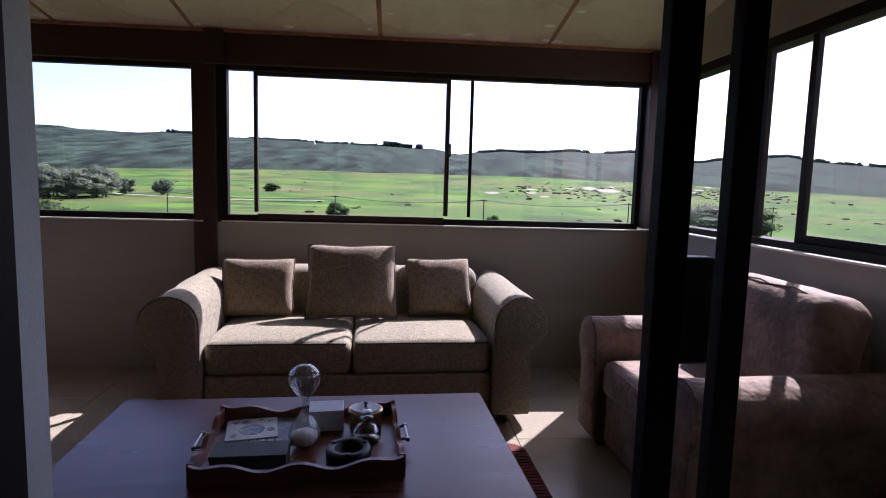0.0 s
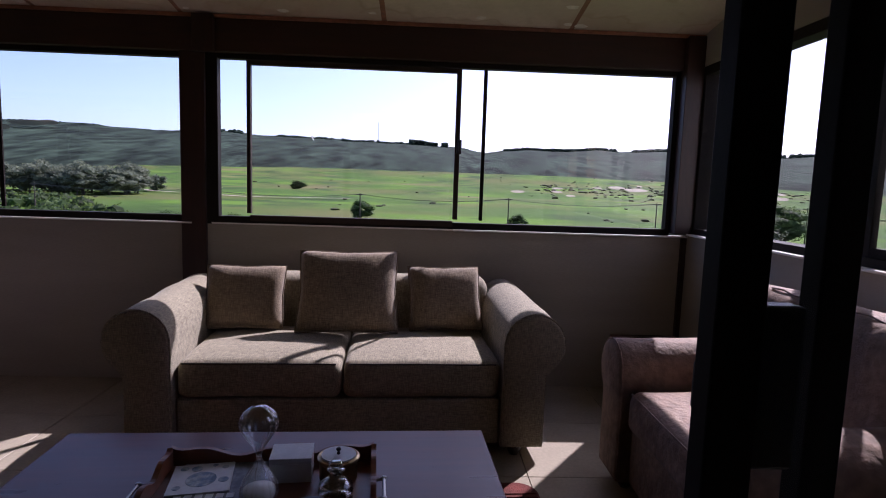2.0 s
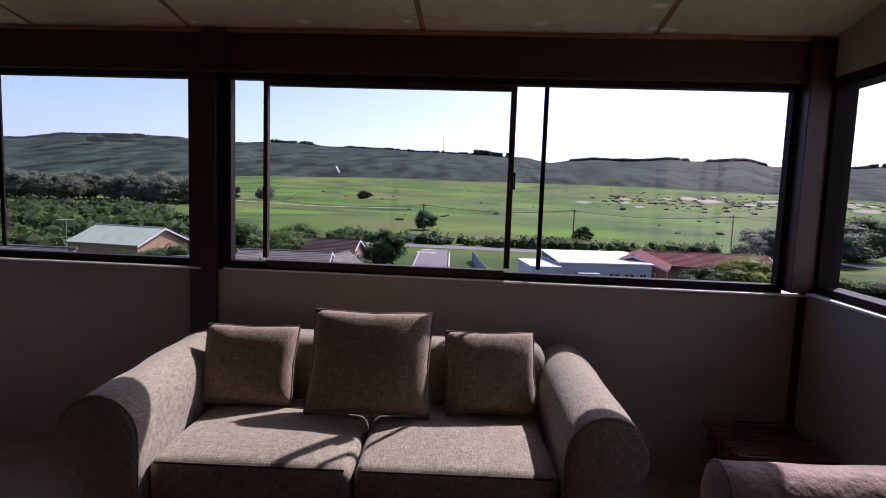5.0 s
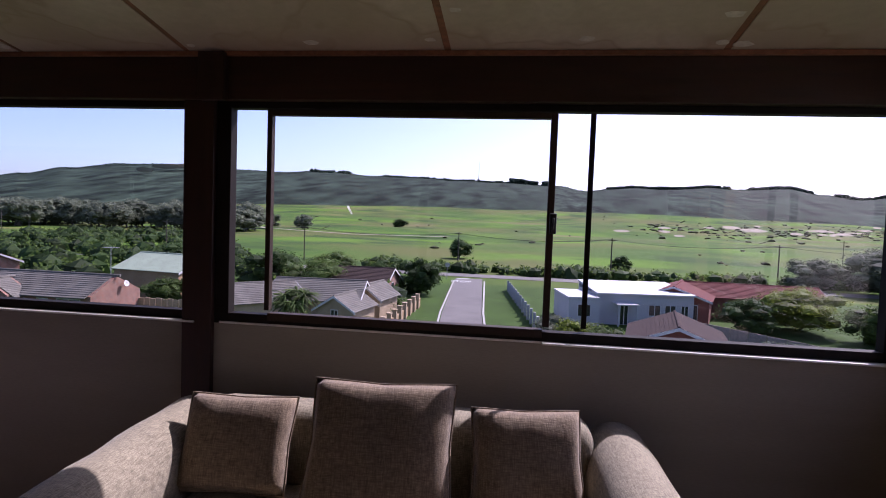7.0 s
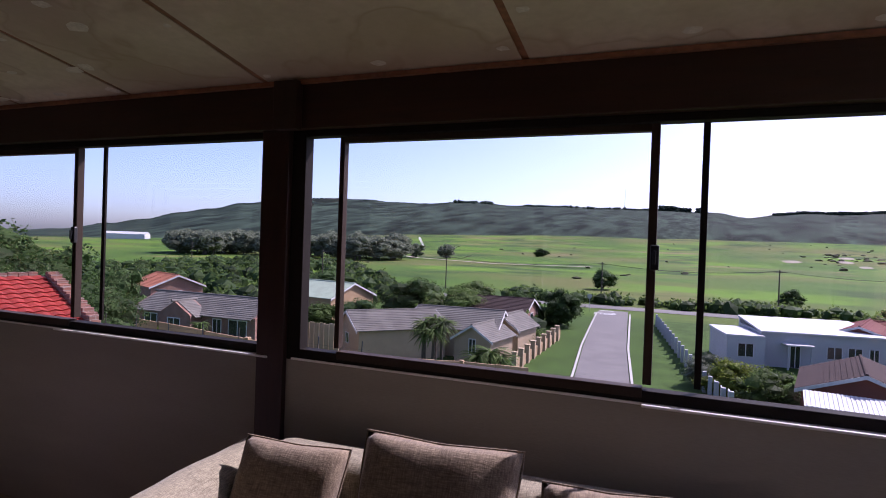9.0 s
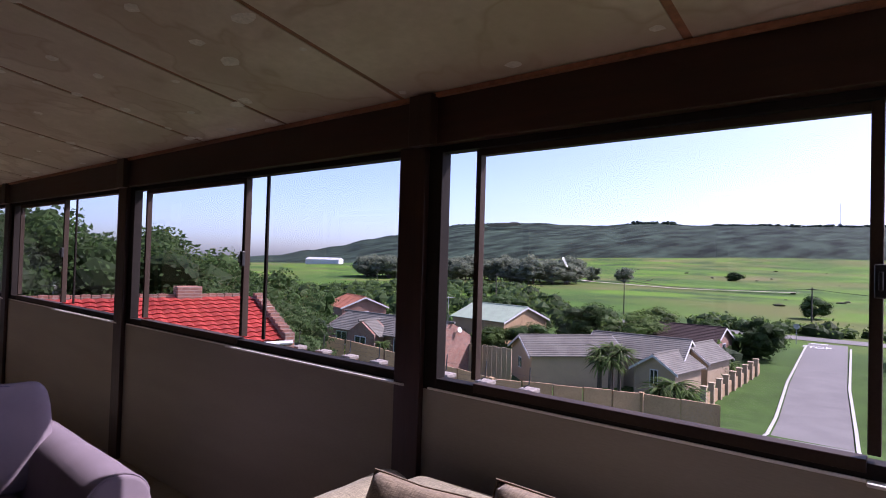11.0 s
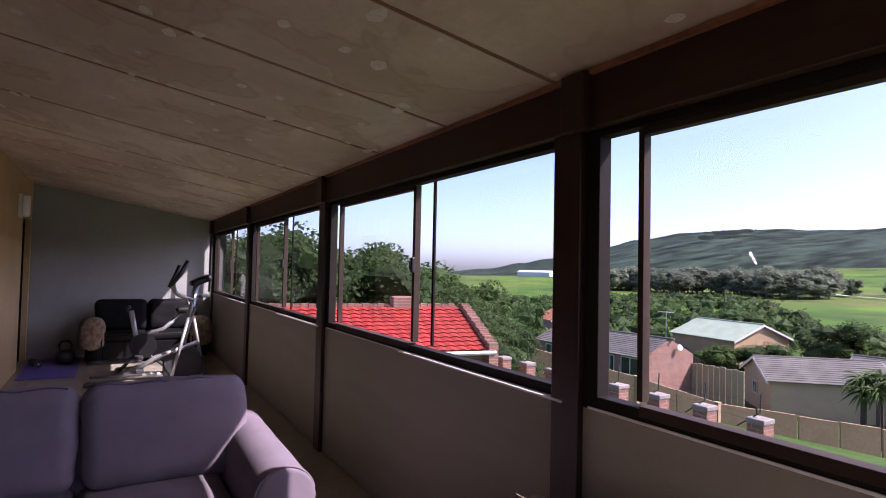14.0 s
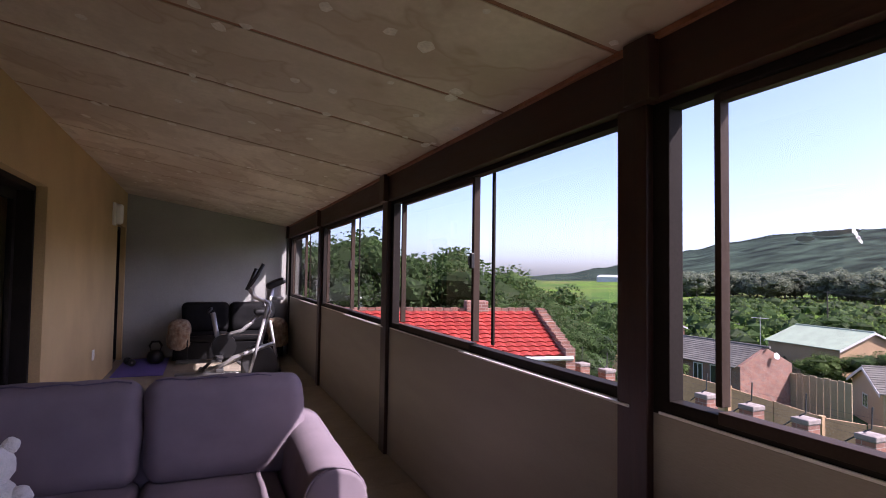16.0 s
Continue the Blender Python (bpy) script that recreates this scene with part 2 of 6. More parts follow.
def soft_box(bm, x0, x1, y0, y1, z0, z1, r=0.06, n=10, crown=0.03, ripple=0.004, seed=0.0, mat4=Matrix()):
    """A stuffed block with round edges, a crowned top and slight ripples."""
    c = Vector(((x0 + x1) / 2, (y0 + y1) / 2, (z0 + z1) / 2))
    h = ((x1 - x0) / 2, (y1 - y0) / 2, (z1 - z0) / 2)
    r = min(r, *(0.98 * q for q in h))
    made = {}

    def vert(i, j, k):
        if (i, j, k) in made:
            return made[i, j, k]
        p = []
        for q, e in zip((i, j, k), h):
            m = 3
            if q <= m:
                p.append(-e + r * q / m)
            elif q >= n - m:
                p.append(e - r * (n - q) / m)
            else:
                p.append(-e + r + (2 * e - 2 * r) * (q - m) / (n - 2 * m))
        p = Vector(p)
        kk = Vector([max(-e + r, min(e - r, q)) for q, e in zip(p, h)])
        d = p - kk
        if d.length > 1e-6:
            p = kk + d * (max(abs(q) for q in d) / d.length)
        u, w = p.x / h[0], p.y / h[1]
        p.z += crown * max(0, 1 - u * u) * max(0, 1 - w * w) * (1 if p.z > 0 else 0.15)
        p += Vector((noise.noise((p.x * 9 + seed, p.y * 9, p.z * 9)), noise.noise((p.x * 9, p.y * 9 + 5 + seed, p.z * 9)), noise.noise((p.x * 7, p.y * 7, p.z * 7 + 9 + seed)))) * ripple
        made[i, j, k] = bm.verts.new(mat4 @ (c + p))
        return made[i, j, k]
    for a in range(n):
        for b in range(n):
            for q in (((a, b, 0), (a, b + 1, 0), (a + 1, b + 1, 0), (a + 1, b, 0)), ((a, b, n), (a + 1, b, n), (a + 1, b + 1, n), (a, b + 1, n)),
                      ((a, 0, b), (a + 1, 0, b), (a + 1, 0, b + 1), (a, 0, b + 1)), ((a, n, b), (a, n, b + 1), (a + 1, n, b + 1), (a + 1, n, b)),
                      ((0, a, b), (0, a, b + 1), (0, a + 1, b + 1), (0, a + 1, b)), ((n, a, b), (n, a + 1, b), (n, a + 1, b + 1), (n, a, b + 1))):
                bm.faces.new([vert(*v) for v in q])
    return bm


def mesh_of(name, bm, material, smooth=False):
    me = bpy.data.meshes.new(name)
    bm.to_mesh(me)
    bm.free()
    for m in (material if isinstance(material, (list, tuple)) else [material]):
        me.materials.append(m)
    if smooth:
        me.shade_smooth()
    return me


def part(name, bm, material, parent=None, label="", smooth=False, kind=""):
    ob = new(name, mesh_of(name, bm, material, smooth))
    if parent:
        ob.parent = parent
    return tagged(ob, label, kind=kind)


def thing(name, at, label, category, rz=0.0, group="", kind=""):
    e = new(name)
    e.matrix_world = pose(*at, 0, 0, rz)
    e.empty_display_size = 0.1
    return tagged(e, label, category, group, kind)


def structure(name, bm, material, label, category="structure", smooth=False):
    return tagged(part(name, bm, material, None, "", smooth), label, category, kind="structure")


B = bmesh.new
XL, XR, YH, YW = -10.15, 2.15, 1.2, 3.86      # far wall, window wall at the other end, house wall, window line
ZS, ZT = 1.07, 2.03                            # sill and head of the windows


def zc(y):
    """Height of the sloping ceiling's underside."""
    return 2.272 + (3.79 - y) * 0.173


# ---- floor of the sunroom ----
bm = B()
box(bm, XL - 0.2, XR + 0.2, 0.7, 4.06, -0.3, -0.009)
floor = structure("floor", bm, M_grout, "beige tiled floor with thin grout lines", "floor")
bm = B()
box(bm, XL - 0.2, 4.6, -5.0, 0.7, -0.3, -0.004)
structure("floor_indoors", bm, M_tile, "beige tiled floor of the room indoors", "floor")

# ---- walls ----
bm = B()
box(bm, XL - 0.2, XR + 0.2, YW - 0.03, 4.0, 0.0, ZS - 0.056)
structure("wall_front", bm, M_knee, "pale painted low wall under the windows", "wall")
bm = B()
box(bm, XR, XR + 0.2, YH - 0.2, YW - 0.03, 0.0, ZS - 0.035)
structure("wall_side", bm, M_knee, "pale painted low wall under the side window", "wall")
bm = B()
extrude_outline(bm, [(YH - 0.2, ZT + 0.05), (4.0, ZT + 0.05), (4.0, zc(4.0)), (YH - 0.2, zc(YH - 0.2))], "x", XR, XR + 0.2)
structure("wall_side_top", bm, M_knee, "pale painted wall above the side window", "wall")
bm = B()
extrude_outline(bm, [(YH - 0.2, 0), (4.06, 0), (4.06, zc(4.06)), (YH - 0.2, zc(YH - 0.2))], "x", XL - 0.2, XL)
structure("wall_end", bm, M_far, "grey plastered end wall", "wall")

DX0, DX1, DZ = -0.46, 2.0, 2.14                 # doorway that the walk starts in
D1a, D1b = -4.5, -2.3                           # second sliding door
D2a, D2b = -10.02, -9.1                         # third doorway
bm = B()
for a, b in ((XL, D2a), (D2b, -5.0), (-2.0, DX0 - 0.19), (DX1 + 0.05, XR + 0.2)):
    box(bm, a, b, 0.72, YH, 0, DZ)
box(bm, XL, XR + 0.2, 0.72, YH, DZ, 3.0)
wall_house = structure("wall_house", bm, M_house, "ochre plastered house wall", "wall")

# ---- room indoors, closed behind the walk ----
bm = B()
box(bm, XL - 0.2, 4.6, -5.2, -5.0, 0, 2.6)
box(bm, XL - 0.4, XL - 0.2, -5.2, 0.72, 0, 2.6)
box(bm, -1.6, -1.45, -5.0, 0.6, 0, 2.6)
box(bm, 4.6, 4.8, -5.2, 0.72, 0, 2.6)
box(bm, XR + 0.2, 4.6, 0.5, 0.72, 0, 2.6)
structure("wall_indoors", bm, M_room, "cream plastered walls of the room indoors", "wall")
bm = B()
box(bm, XL - 0.4, 4.8, -5.2, 0.72, 2.6, 2.7)
structure("ceiling_indoors", bm, M_room, "cream ceiling of the room indoors", "ceiling")

# ---- ceiling ----
JOINTS = [2.5, 1.315, 0.175, -1.035, -1.89, -2.76, -4.0, -5.15, -6.1, -7.0, -7.9, -8.8, -9.7, -10.6]
bm = B()
for a, b in zip(JOINTS, JOINTS[1:]):
    x0, x1 = max(b + 0.015, XL - 0.15), min(a - 0.015, XR + 0.15)
    extrude_outline(bm, [(0.9, zc(0.9)), (4.05, zc(4.05)), (4.05, zc(4.05) + 0.012), (0.9, zc(0.9) + 0.012)], "x", x0, x1)
nb = len(bm.faces)
extrude_outline(bm, [(0.9, zc(0.9) + 0.004), (4.05, zc(4.05) + 0.004), (4.05, zc(4.05) + 0.12), (0.9, zc(0.9) + 0.12)], "x", XL - 0.2, XR + 0.2)
bm.faces.ensure_lookup_table()
for f in bm.faces[nb:]:
    f.material_index = 1
rng = random.Random(5)
# filler over the nail heads, in rows along the rafters
for a, b in zip(JOINTS, JOINTS[1:]):
    rows = (a - 0.05, (a + b) / 2, b + 0.05)
    for xr in rows:
        if not XL + 0.1 < xr < XR - 0.05:
            continue
        y = 3.70
        while y > 1.3:
            if rng.random() < 0.5:
                r = rng.uniform(0.014, 0.034)
                k = rng.uniform(1.0, 1.9)
                c = Vector((xr + rng.uniform(-0.03, 0.03), y + rng.uniform(-0.03, 0.03), 0))
                vs = []
                for q in range(9):
                    an = 2 * math.pi * q / 9
                    rr = r * rng.uniform(0.75, 1.2)
                    px, py = c.x + rr * k * math.cos(an), c.y + rr * math.sin(an)
                    vs.append(bm.verts.new((px, py, zc(py) - 0.003)))
                f = bm.faces.new(vs[::-1])
                f.material_index = 2
            y -= rng.uniform(0.16, 0.3)
ceiling = structure("ceiling", bm, [M_board, M_strip, M_putty], "stained sloping boards with rusty joints and filler spots", "ceiling")
bm = B()
box(bm, XL, XR, 3.765, 3.785, 2.253, 2.272)
structure("ceiling_trim", bm, M_strip, "rust-brown strip where ceiling meets beam", "trim")

# ---- beam, posts ----
bm = B()
box(bm, XL, XR, 3.785, 3.95, ZT + 0.03, 2.268, 0.004)
structure("beam", bm, M_beam, "dark-stained timber beam above the windows", "beam")
POSTS = [2.09, -0.985, -3.99, -6.97, -9.98]
for i, px in enumerate(POSTS):
    bm = B()
    if i == 0:
        box(bm, px - 0.05, px + 0.06, 3.745, 3.90, ZS - 0.03, 2.262, 0.004)
        box(bm, 2.118, 2.148, 3.80, 3.828, 0.0, ZS - 0.04)
    else:
        box(bm, px - 0.075, px + 0.075, 3.797, 3.828, 0.0, ZT + 0.03, 0.004)
        box(bm, px - 0.015, px + 0.064, 3.828, 3.90, ZS - 0.05, ZT + 0.03)
        box(bm, px + 0.025, px + 0.15, 3.737, 3.784, ZT + 0.02, 2.266, 0.004)
    p = part("post", bm, M_timber)
    tagged(p, "dark-stained timber post from floor to beam", "post", "posts", kind="structure")


# ---- windows ----
def bay_window(name, x0, x1, latch=True):
    """A sliding aluminium window from x0 to x1 in the front wall."""
    w = thing(name, ((x0 + x1) / 2, YW, ZS), "dark aluminium sliding window, partly slid open", "window", kind="structure")
    o = -(x0 + x1) / 2
    y0, y1 = -0.03, 0.03
    H = ZT - ZS
    fr = B()
    for a in ((x0 + o, x0 + o + 0.078), (x1 + o - 0.028, x1 + o)):
        box(fr, a[0], a[1], y0, y1, -0.056, H + 0.03, 0.003)
    box(fr, x0 + o + 0.078, x1 + o - 0.028, y0, y1, H, H + 0.03, 0.003)
    box(fr, x0 + o + 0.078, x1 + o - 0.028, y0, y1, -0.056, -0.004, 0.003)
    part("window_frame", fr, M_alu, w)
    s0, s1, s2 = x0 + o + 0.263, x0 + o + 1.566, x0 + o + 1.73
    # fixed pane with its stile
    st = B()
    box(st, s2 - 0.007, s2 + 0.016, 0.017, 0.03, 0.012, H, 0.002)
    part("stile", st, M_alu, w)
    g = B()
    box(g, s2 + 0.016, x1 + o - 0.028, 0.022, 0.026, -0.004, H)
    pane = part("pane", g, M_glass, w)
    pane.visible_shadow = False
    # sliding sash
    sa = B()
    box(sa, s0 - 0.012, s0 + 0.012, -0.02, 0.016, 0.016, H - 0.004, 0.002)
    box(sa, s1 - 0.015, s1 + 0.015, -0.024, 0.016, 0.016, H - 0.004, 0.003)
    box(sa, s0 + 0.012, s1 - 0.015, -0.036, 0.016, -0.03, 0.006, 0.002)
    box(sa, s0 + 0.012, s1 - 0.015, -0.02, 0.016, H - 0.03, H - 0.004, 0.002)
    sash = part("sash", sa, M_sash, w)
    g = B()
    box(g, s0 + 0.012, s1 - 0.015, -0.004, 0.0, 0.0, H - 0.03)
    pane = part("pane", g, M_glass, sash)
    pane.visible_shadow = False
    if latch:
        la = B()
        box(la, s1 - 0.004, s1 + 0.026, -0.045, -0.022, 0.43, 0.52, 0.005)
        box(la, s1 + 0.006, s1 + 0.016, -0.058, -0.045, 0.45, 0.50, 0.003)
        part("latch", la, M_black, sash, "black plastic sash latch")
    return w


for i, (a, b) in enumerate(((-0.92, 2.04), (-3.925, -1.0), (-6.905, -4.005), (-9.915, -6.985))):
    bay_window("window_%d" % (i + 1), a, b)
bm = B()
for a, b in ((-0.885, XR), (-3.895, -0.995), (-6.875, -4.005), (XL, -6.985)):
    m_ = (a + b) / 2
    box(bm, m_, b, 3.79, 3.83, ZS - 0.055, ZS - 0.045, 0.003)
    box(bm, a, m_, 3.822, 3.83, ZS - 0.055, ZS - 0.045, 0.003)
structure("window_sill", bm, M_white, "thin white sill ledge catching the sun", "sill")

# side window, seen through the door glass
sw = thing("window_5", (XR + 0.05, 2.45, ZS), "dark aluminium sliding window in the side wall", "window", kind="structure")
fr = B()
H = ZT - ZS
for a in ((-1.25, -1.22), (1.27, 1.30)):
    box(fr, -0.05, 0.05, a[0], a[1], -0.03, H + 0.05, 0.003)
box(fr, -0.05, 0.05, -1.22, 1.27, H - 0.005, H + 0.05, 0.003)
box(fr, -0.05, 0.05, -1.22, 1.27, -0.036, 0.012, 0.003)
part("window_frame", fr, M_alu, sw)
for yy in (0.22, -0.11):
    st = B()
    box(st, -0.03, 0.0, yy - 0.02, yy + 0.02, 0.012, H - 0.005, 0.002)
    part("stile", st, M_alu, sw)
fr = B()
box(fr, -0.03, 0.0, -1.22, -0.13, 0.012, 0.05, 0.002)
part("rail", fr, M_alu, sw)
g = B()
box(g, -0.014, -0.010, -1.22, 0.17, 0.05, H - 0.005)
pane = part("pane", g, M_glass, sw)
pane.visible_shadow = False
g = B()
box(g, 0.014, 0.018, 0.21, 1.27, 0.012, H - 0.005)
pane = part("pane", g, M_glass, sw)
pane.visible_shadow = False
bm = B()
box(bm, XR - 0.04, XR + 0.01, 1.2, 3.74, ZS - 0.036, ZS - 0.024, 0.003)
structure("window_sill_side", bm, M_white, "thin white sill ledge of the side window", "sill")

# post outside corner closing the front wall ends
bm = B()
box(bm, XR, XR + 0.06, 3.78, 3.9, ZS - 0.035, ZT + 0.05)
structure("wall_corner", bm, M_timber, "dark-stained timber corner pier", "wall")
bm = B()
box(bm, XL - 0.2, XL, 3.78, 4.06, ZS - 0.035, ZT + 0.05)
structure("wall_corner_end", bm, M_knee, "pale painted corner pier", "wall")

# ---- doors in the house wall ----
def door_panel(parent, x0, x1, y, h, stile=0.075, mat_=None, curtain=False):
    f = B()
    box(f, x0, x0 + stile, y - 0.02, y + 0.02, 0.02, h, 0.003)
    box(f, x1 - stile, x1, y - 0.02, y + 0.02, 0.02, h, 0.003)
    box(f, x0 + stile, x1 - stile, y - 0.02, y + 0.02, 0.02, 0.12, 0.003)
    box(f, x0 + stile, x1 - stile, y - 0.02, y + 0.02, h - 0.08, h, 0.003)
    p = part("door_panel", f, M_alu, parent)
    g = B()
    box(g, x0 + stile, x1 - stile, y - 0.003, y + 0.003, 0.12, h - 0.08)
    q = part("pane", g, M_glass, p)
    q.visible_shadow = False
    return p


def frame_of(parent, x0, x1, y0, y1, h, t=0.045):
    f = B()
    box(f, x0, x0 + t, y0, y1, 0, h, 0.003)
    box(f, x1 - t, x1, y0, y1, 0, h, 0.003)
    box(f, x0 + t, x1 - t, y0, y1, h - t, h, 0.003)
    box(f, x0 + t, x1 - t, y0, y1, -0.004, 0.018, 0.003)
    return part("door_frame", f, M_alu, parent)


d1 = thing("door_1", (0, 0, 0), "dark aluminium sliding glass door, slid open", "door", kind="structure")
frame_of(d1, DX0, DX1, 0.76, 0.95, DZ)
pa = door_panel(d1, 0.76, DX1 - 0.05, 0.80, DZ - 0.05, stile=0.058)
pb = door_panel(d1, 0.948, DX1 - 0.05, 0.90, DZ - 0.05, stile=0.052)
hb = B()
box(hb, 0.80, 0.895, 0.821, 0.857, 0.975, 1.18, 0.006)
box(hb, 0.765, 0.785, 0.821, 0.834, 1.05, 1.11, 0.004)
part("lock_box", hb, M_black, pa, "black lock box on the stile")
# splayed plaster reveal beside the opening
bm = B()
extrude_outline(bm, [(-0.46, 0.72), (-0.46, 0.95), (-0.518, 1.203), (-0.65, 1.203), (-0.65, 0.72)], "z", 0, DZ)
structure("door_reveal", bm, M_far, "grey plastered reveal beside the sliding door", "wall")

d2 = thing("door_2", (0, 0, 0), "dark aluminium sliding glass door, closed, with curtain", "door", kind="structure")
frame_of(d2, -5.0, -2.0, 0.94, 1.12, DZ)
for a, b, y in ((-4.95, -3.4, 0.98), (-3.55, -2.05, 1.08)):
    door_panel(d2, a, b, y, DZ - 0.05)
M_curtain = mat("grey_curtain", (0.42, 0.42, 0.4), 0.9, var=0.15, scale=3, grain=80, bump=0.2)
bm = B()
prev = None
for i in range(121):
    x = -4.6 + i * 2.4 / 120
    y = 0.84 + 0.028 * math.sin(i * 0.75) + 0.01 * math.sin(i * 0.31)
    cur = (bm.verts.new((x, y, 0.03)), bm.verts.new((x, y, 2.2)))
    if prev:
        bm.faces.new((prev[0], cur[0], cur[1], prev[1]))
    prev = cur
bmesh.ops.solidify(bm, geom=bm.faces[:], thickness=0.003)
tagged(part("curtain", bm, M_curtain, smooth=True), "grey pleated curtain behind the glass door", "curtain")

d3 = thing("door_3", (0, 0, 0), "dark open doorway with aluminium frame", "door", kind="structure")
frame_of(d3, D2a, D2b, 0.94, 1.13, DZ)
door_panel(d3, D2a + 0.05, D2b - 0.4, 1.05, DZ - 0.05)

# ---- upholstery ----
M_beige = weave("beige_weave", (0.34, 0.295, 0.205), (0.13, 0.108, 0.072), 290, bump=0.9)
M_cush = weave("brown_weave", (0.285, 0.215, 0.14), (0.11, 0.075, 0.047), 240, bump=0.9)
M_suede = mat("brown_suede", (0.30, 0.205, 0.155), 0.75, var=0.4, scale=7, grain=32, bump=0.6, depth=0.012, tint=(0.165, 0.10, 0.072))
M_lilac = mat("lilac_cloth", (0.19, 0.150, 0.178), 0.85, var=0.14, scale=5, grain=500, bump=0.3, depth=0.002)
M_pipe = mat("dark_piping", (0.06, 0.045, 0.04), 0.8, var=0.2, grain=200)
M_pipe_lilac = mat("lilac_piping", (0.10, 0.08, 0.13), 0.8, var=0.2, grain=200)
M_foot = mat("dark_wood_foot", (0.03, 0.016, 0.01), 0.4, var=0.3, grain=40)
M_blackhide = mat("black_leather", (0.008, 0.008, 0.009), 0.65, var=0.3, scale=6, grain=60, bump=0.2, spec=0.12)
M_floral = mat("floral_throw", (0.3, 0.24, 0.17), 0.9, var=0.5, scale=14, grain=30, bump=0.3, tint=(0.16, 0.09, 0.05))


def arm_outline(w, r, h, col):
    """Section of a rolled arm: u runs outwards from the seat side, z up."""
    c = w - r
    pts = [(0.0, 0.06), (0.0, h - 2 * r)]
    for k in range(0, 15):
        a = math.pi - k * (math.pi * 1.28) / 14
        pts.append((c + r * math.cos(a), h - r + r * math.sin(a)))
    pts += [(col, h - 2 * r - 0.01), (col, 0.06)]
    return pts


def rolled_arm(bm, side, x_in, w, r, h0, h1, col, y0, y1):
    """Arm lofted from front to back; side is -1 or 1."""
    rings = []
    n = 9
    st = [0.0, 0.004, 0.012, 0.03] + [0.03 + (y1 - y0 - 0.03) * k / n for k in range(1, n + 1)]
    for q, d in enumerate(st):
        grow = (0.93, 0.97, 0.99, 1.0)[q] if q < 4 else 1.0
        h = h0 + (h1 - h0) * d / (y1 - y0)
        o = arm_outline(w, r, h, col)
        cu, cz = w * 0.5, h * 0.5
        ring = []
        for u, z in o:
            uu, zz = cu + (u - cu) * grow, cz + (z - cz) * grow
            wob = noise.noise((u * 6, d * 5, z * 6 + side)) * 0.006
            ring.append(bm.verts.new((side * (x_in + uu + wob), y0 + d, zz + wob)))
        rings.append(ring)
    m = len(rings[0])
    for a, b in zip(rings, rings[1:]):
        for k in range(m):
            bm.faces.new((a[k], a[(k + 1) % m], b[(k + 1) % m], b[k]))
    bm.faces.new(rings[0])
    bm.faces.new(rings[-1])
    bmesh.ops.recalc_face_normals(bm, faces=bm.faces)
    return bm


def front_piping(bm, side, x_in, w, r, h, col, y):
    pts = [(side * (x_in + u), y, z) for u, z in arm_outline(w, r, h, col)[1:-1]]
    pts = [(side * x_in, y, 0.08)] + pts + [(side * (x_in + col), y, 0.08)]
    tube(bm, pts, 0.005, 6)
    return bm


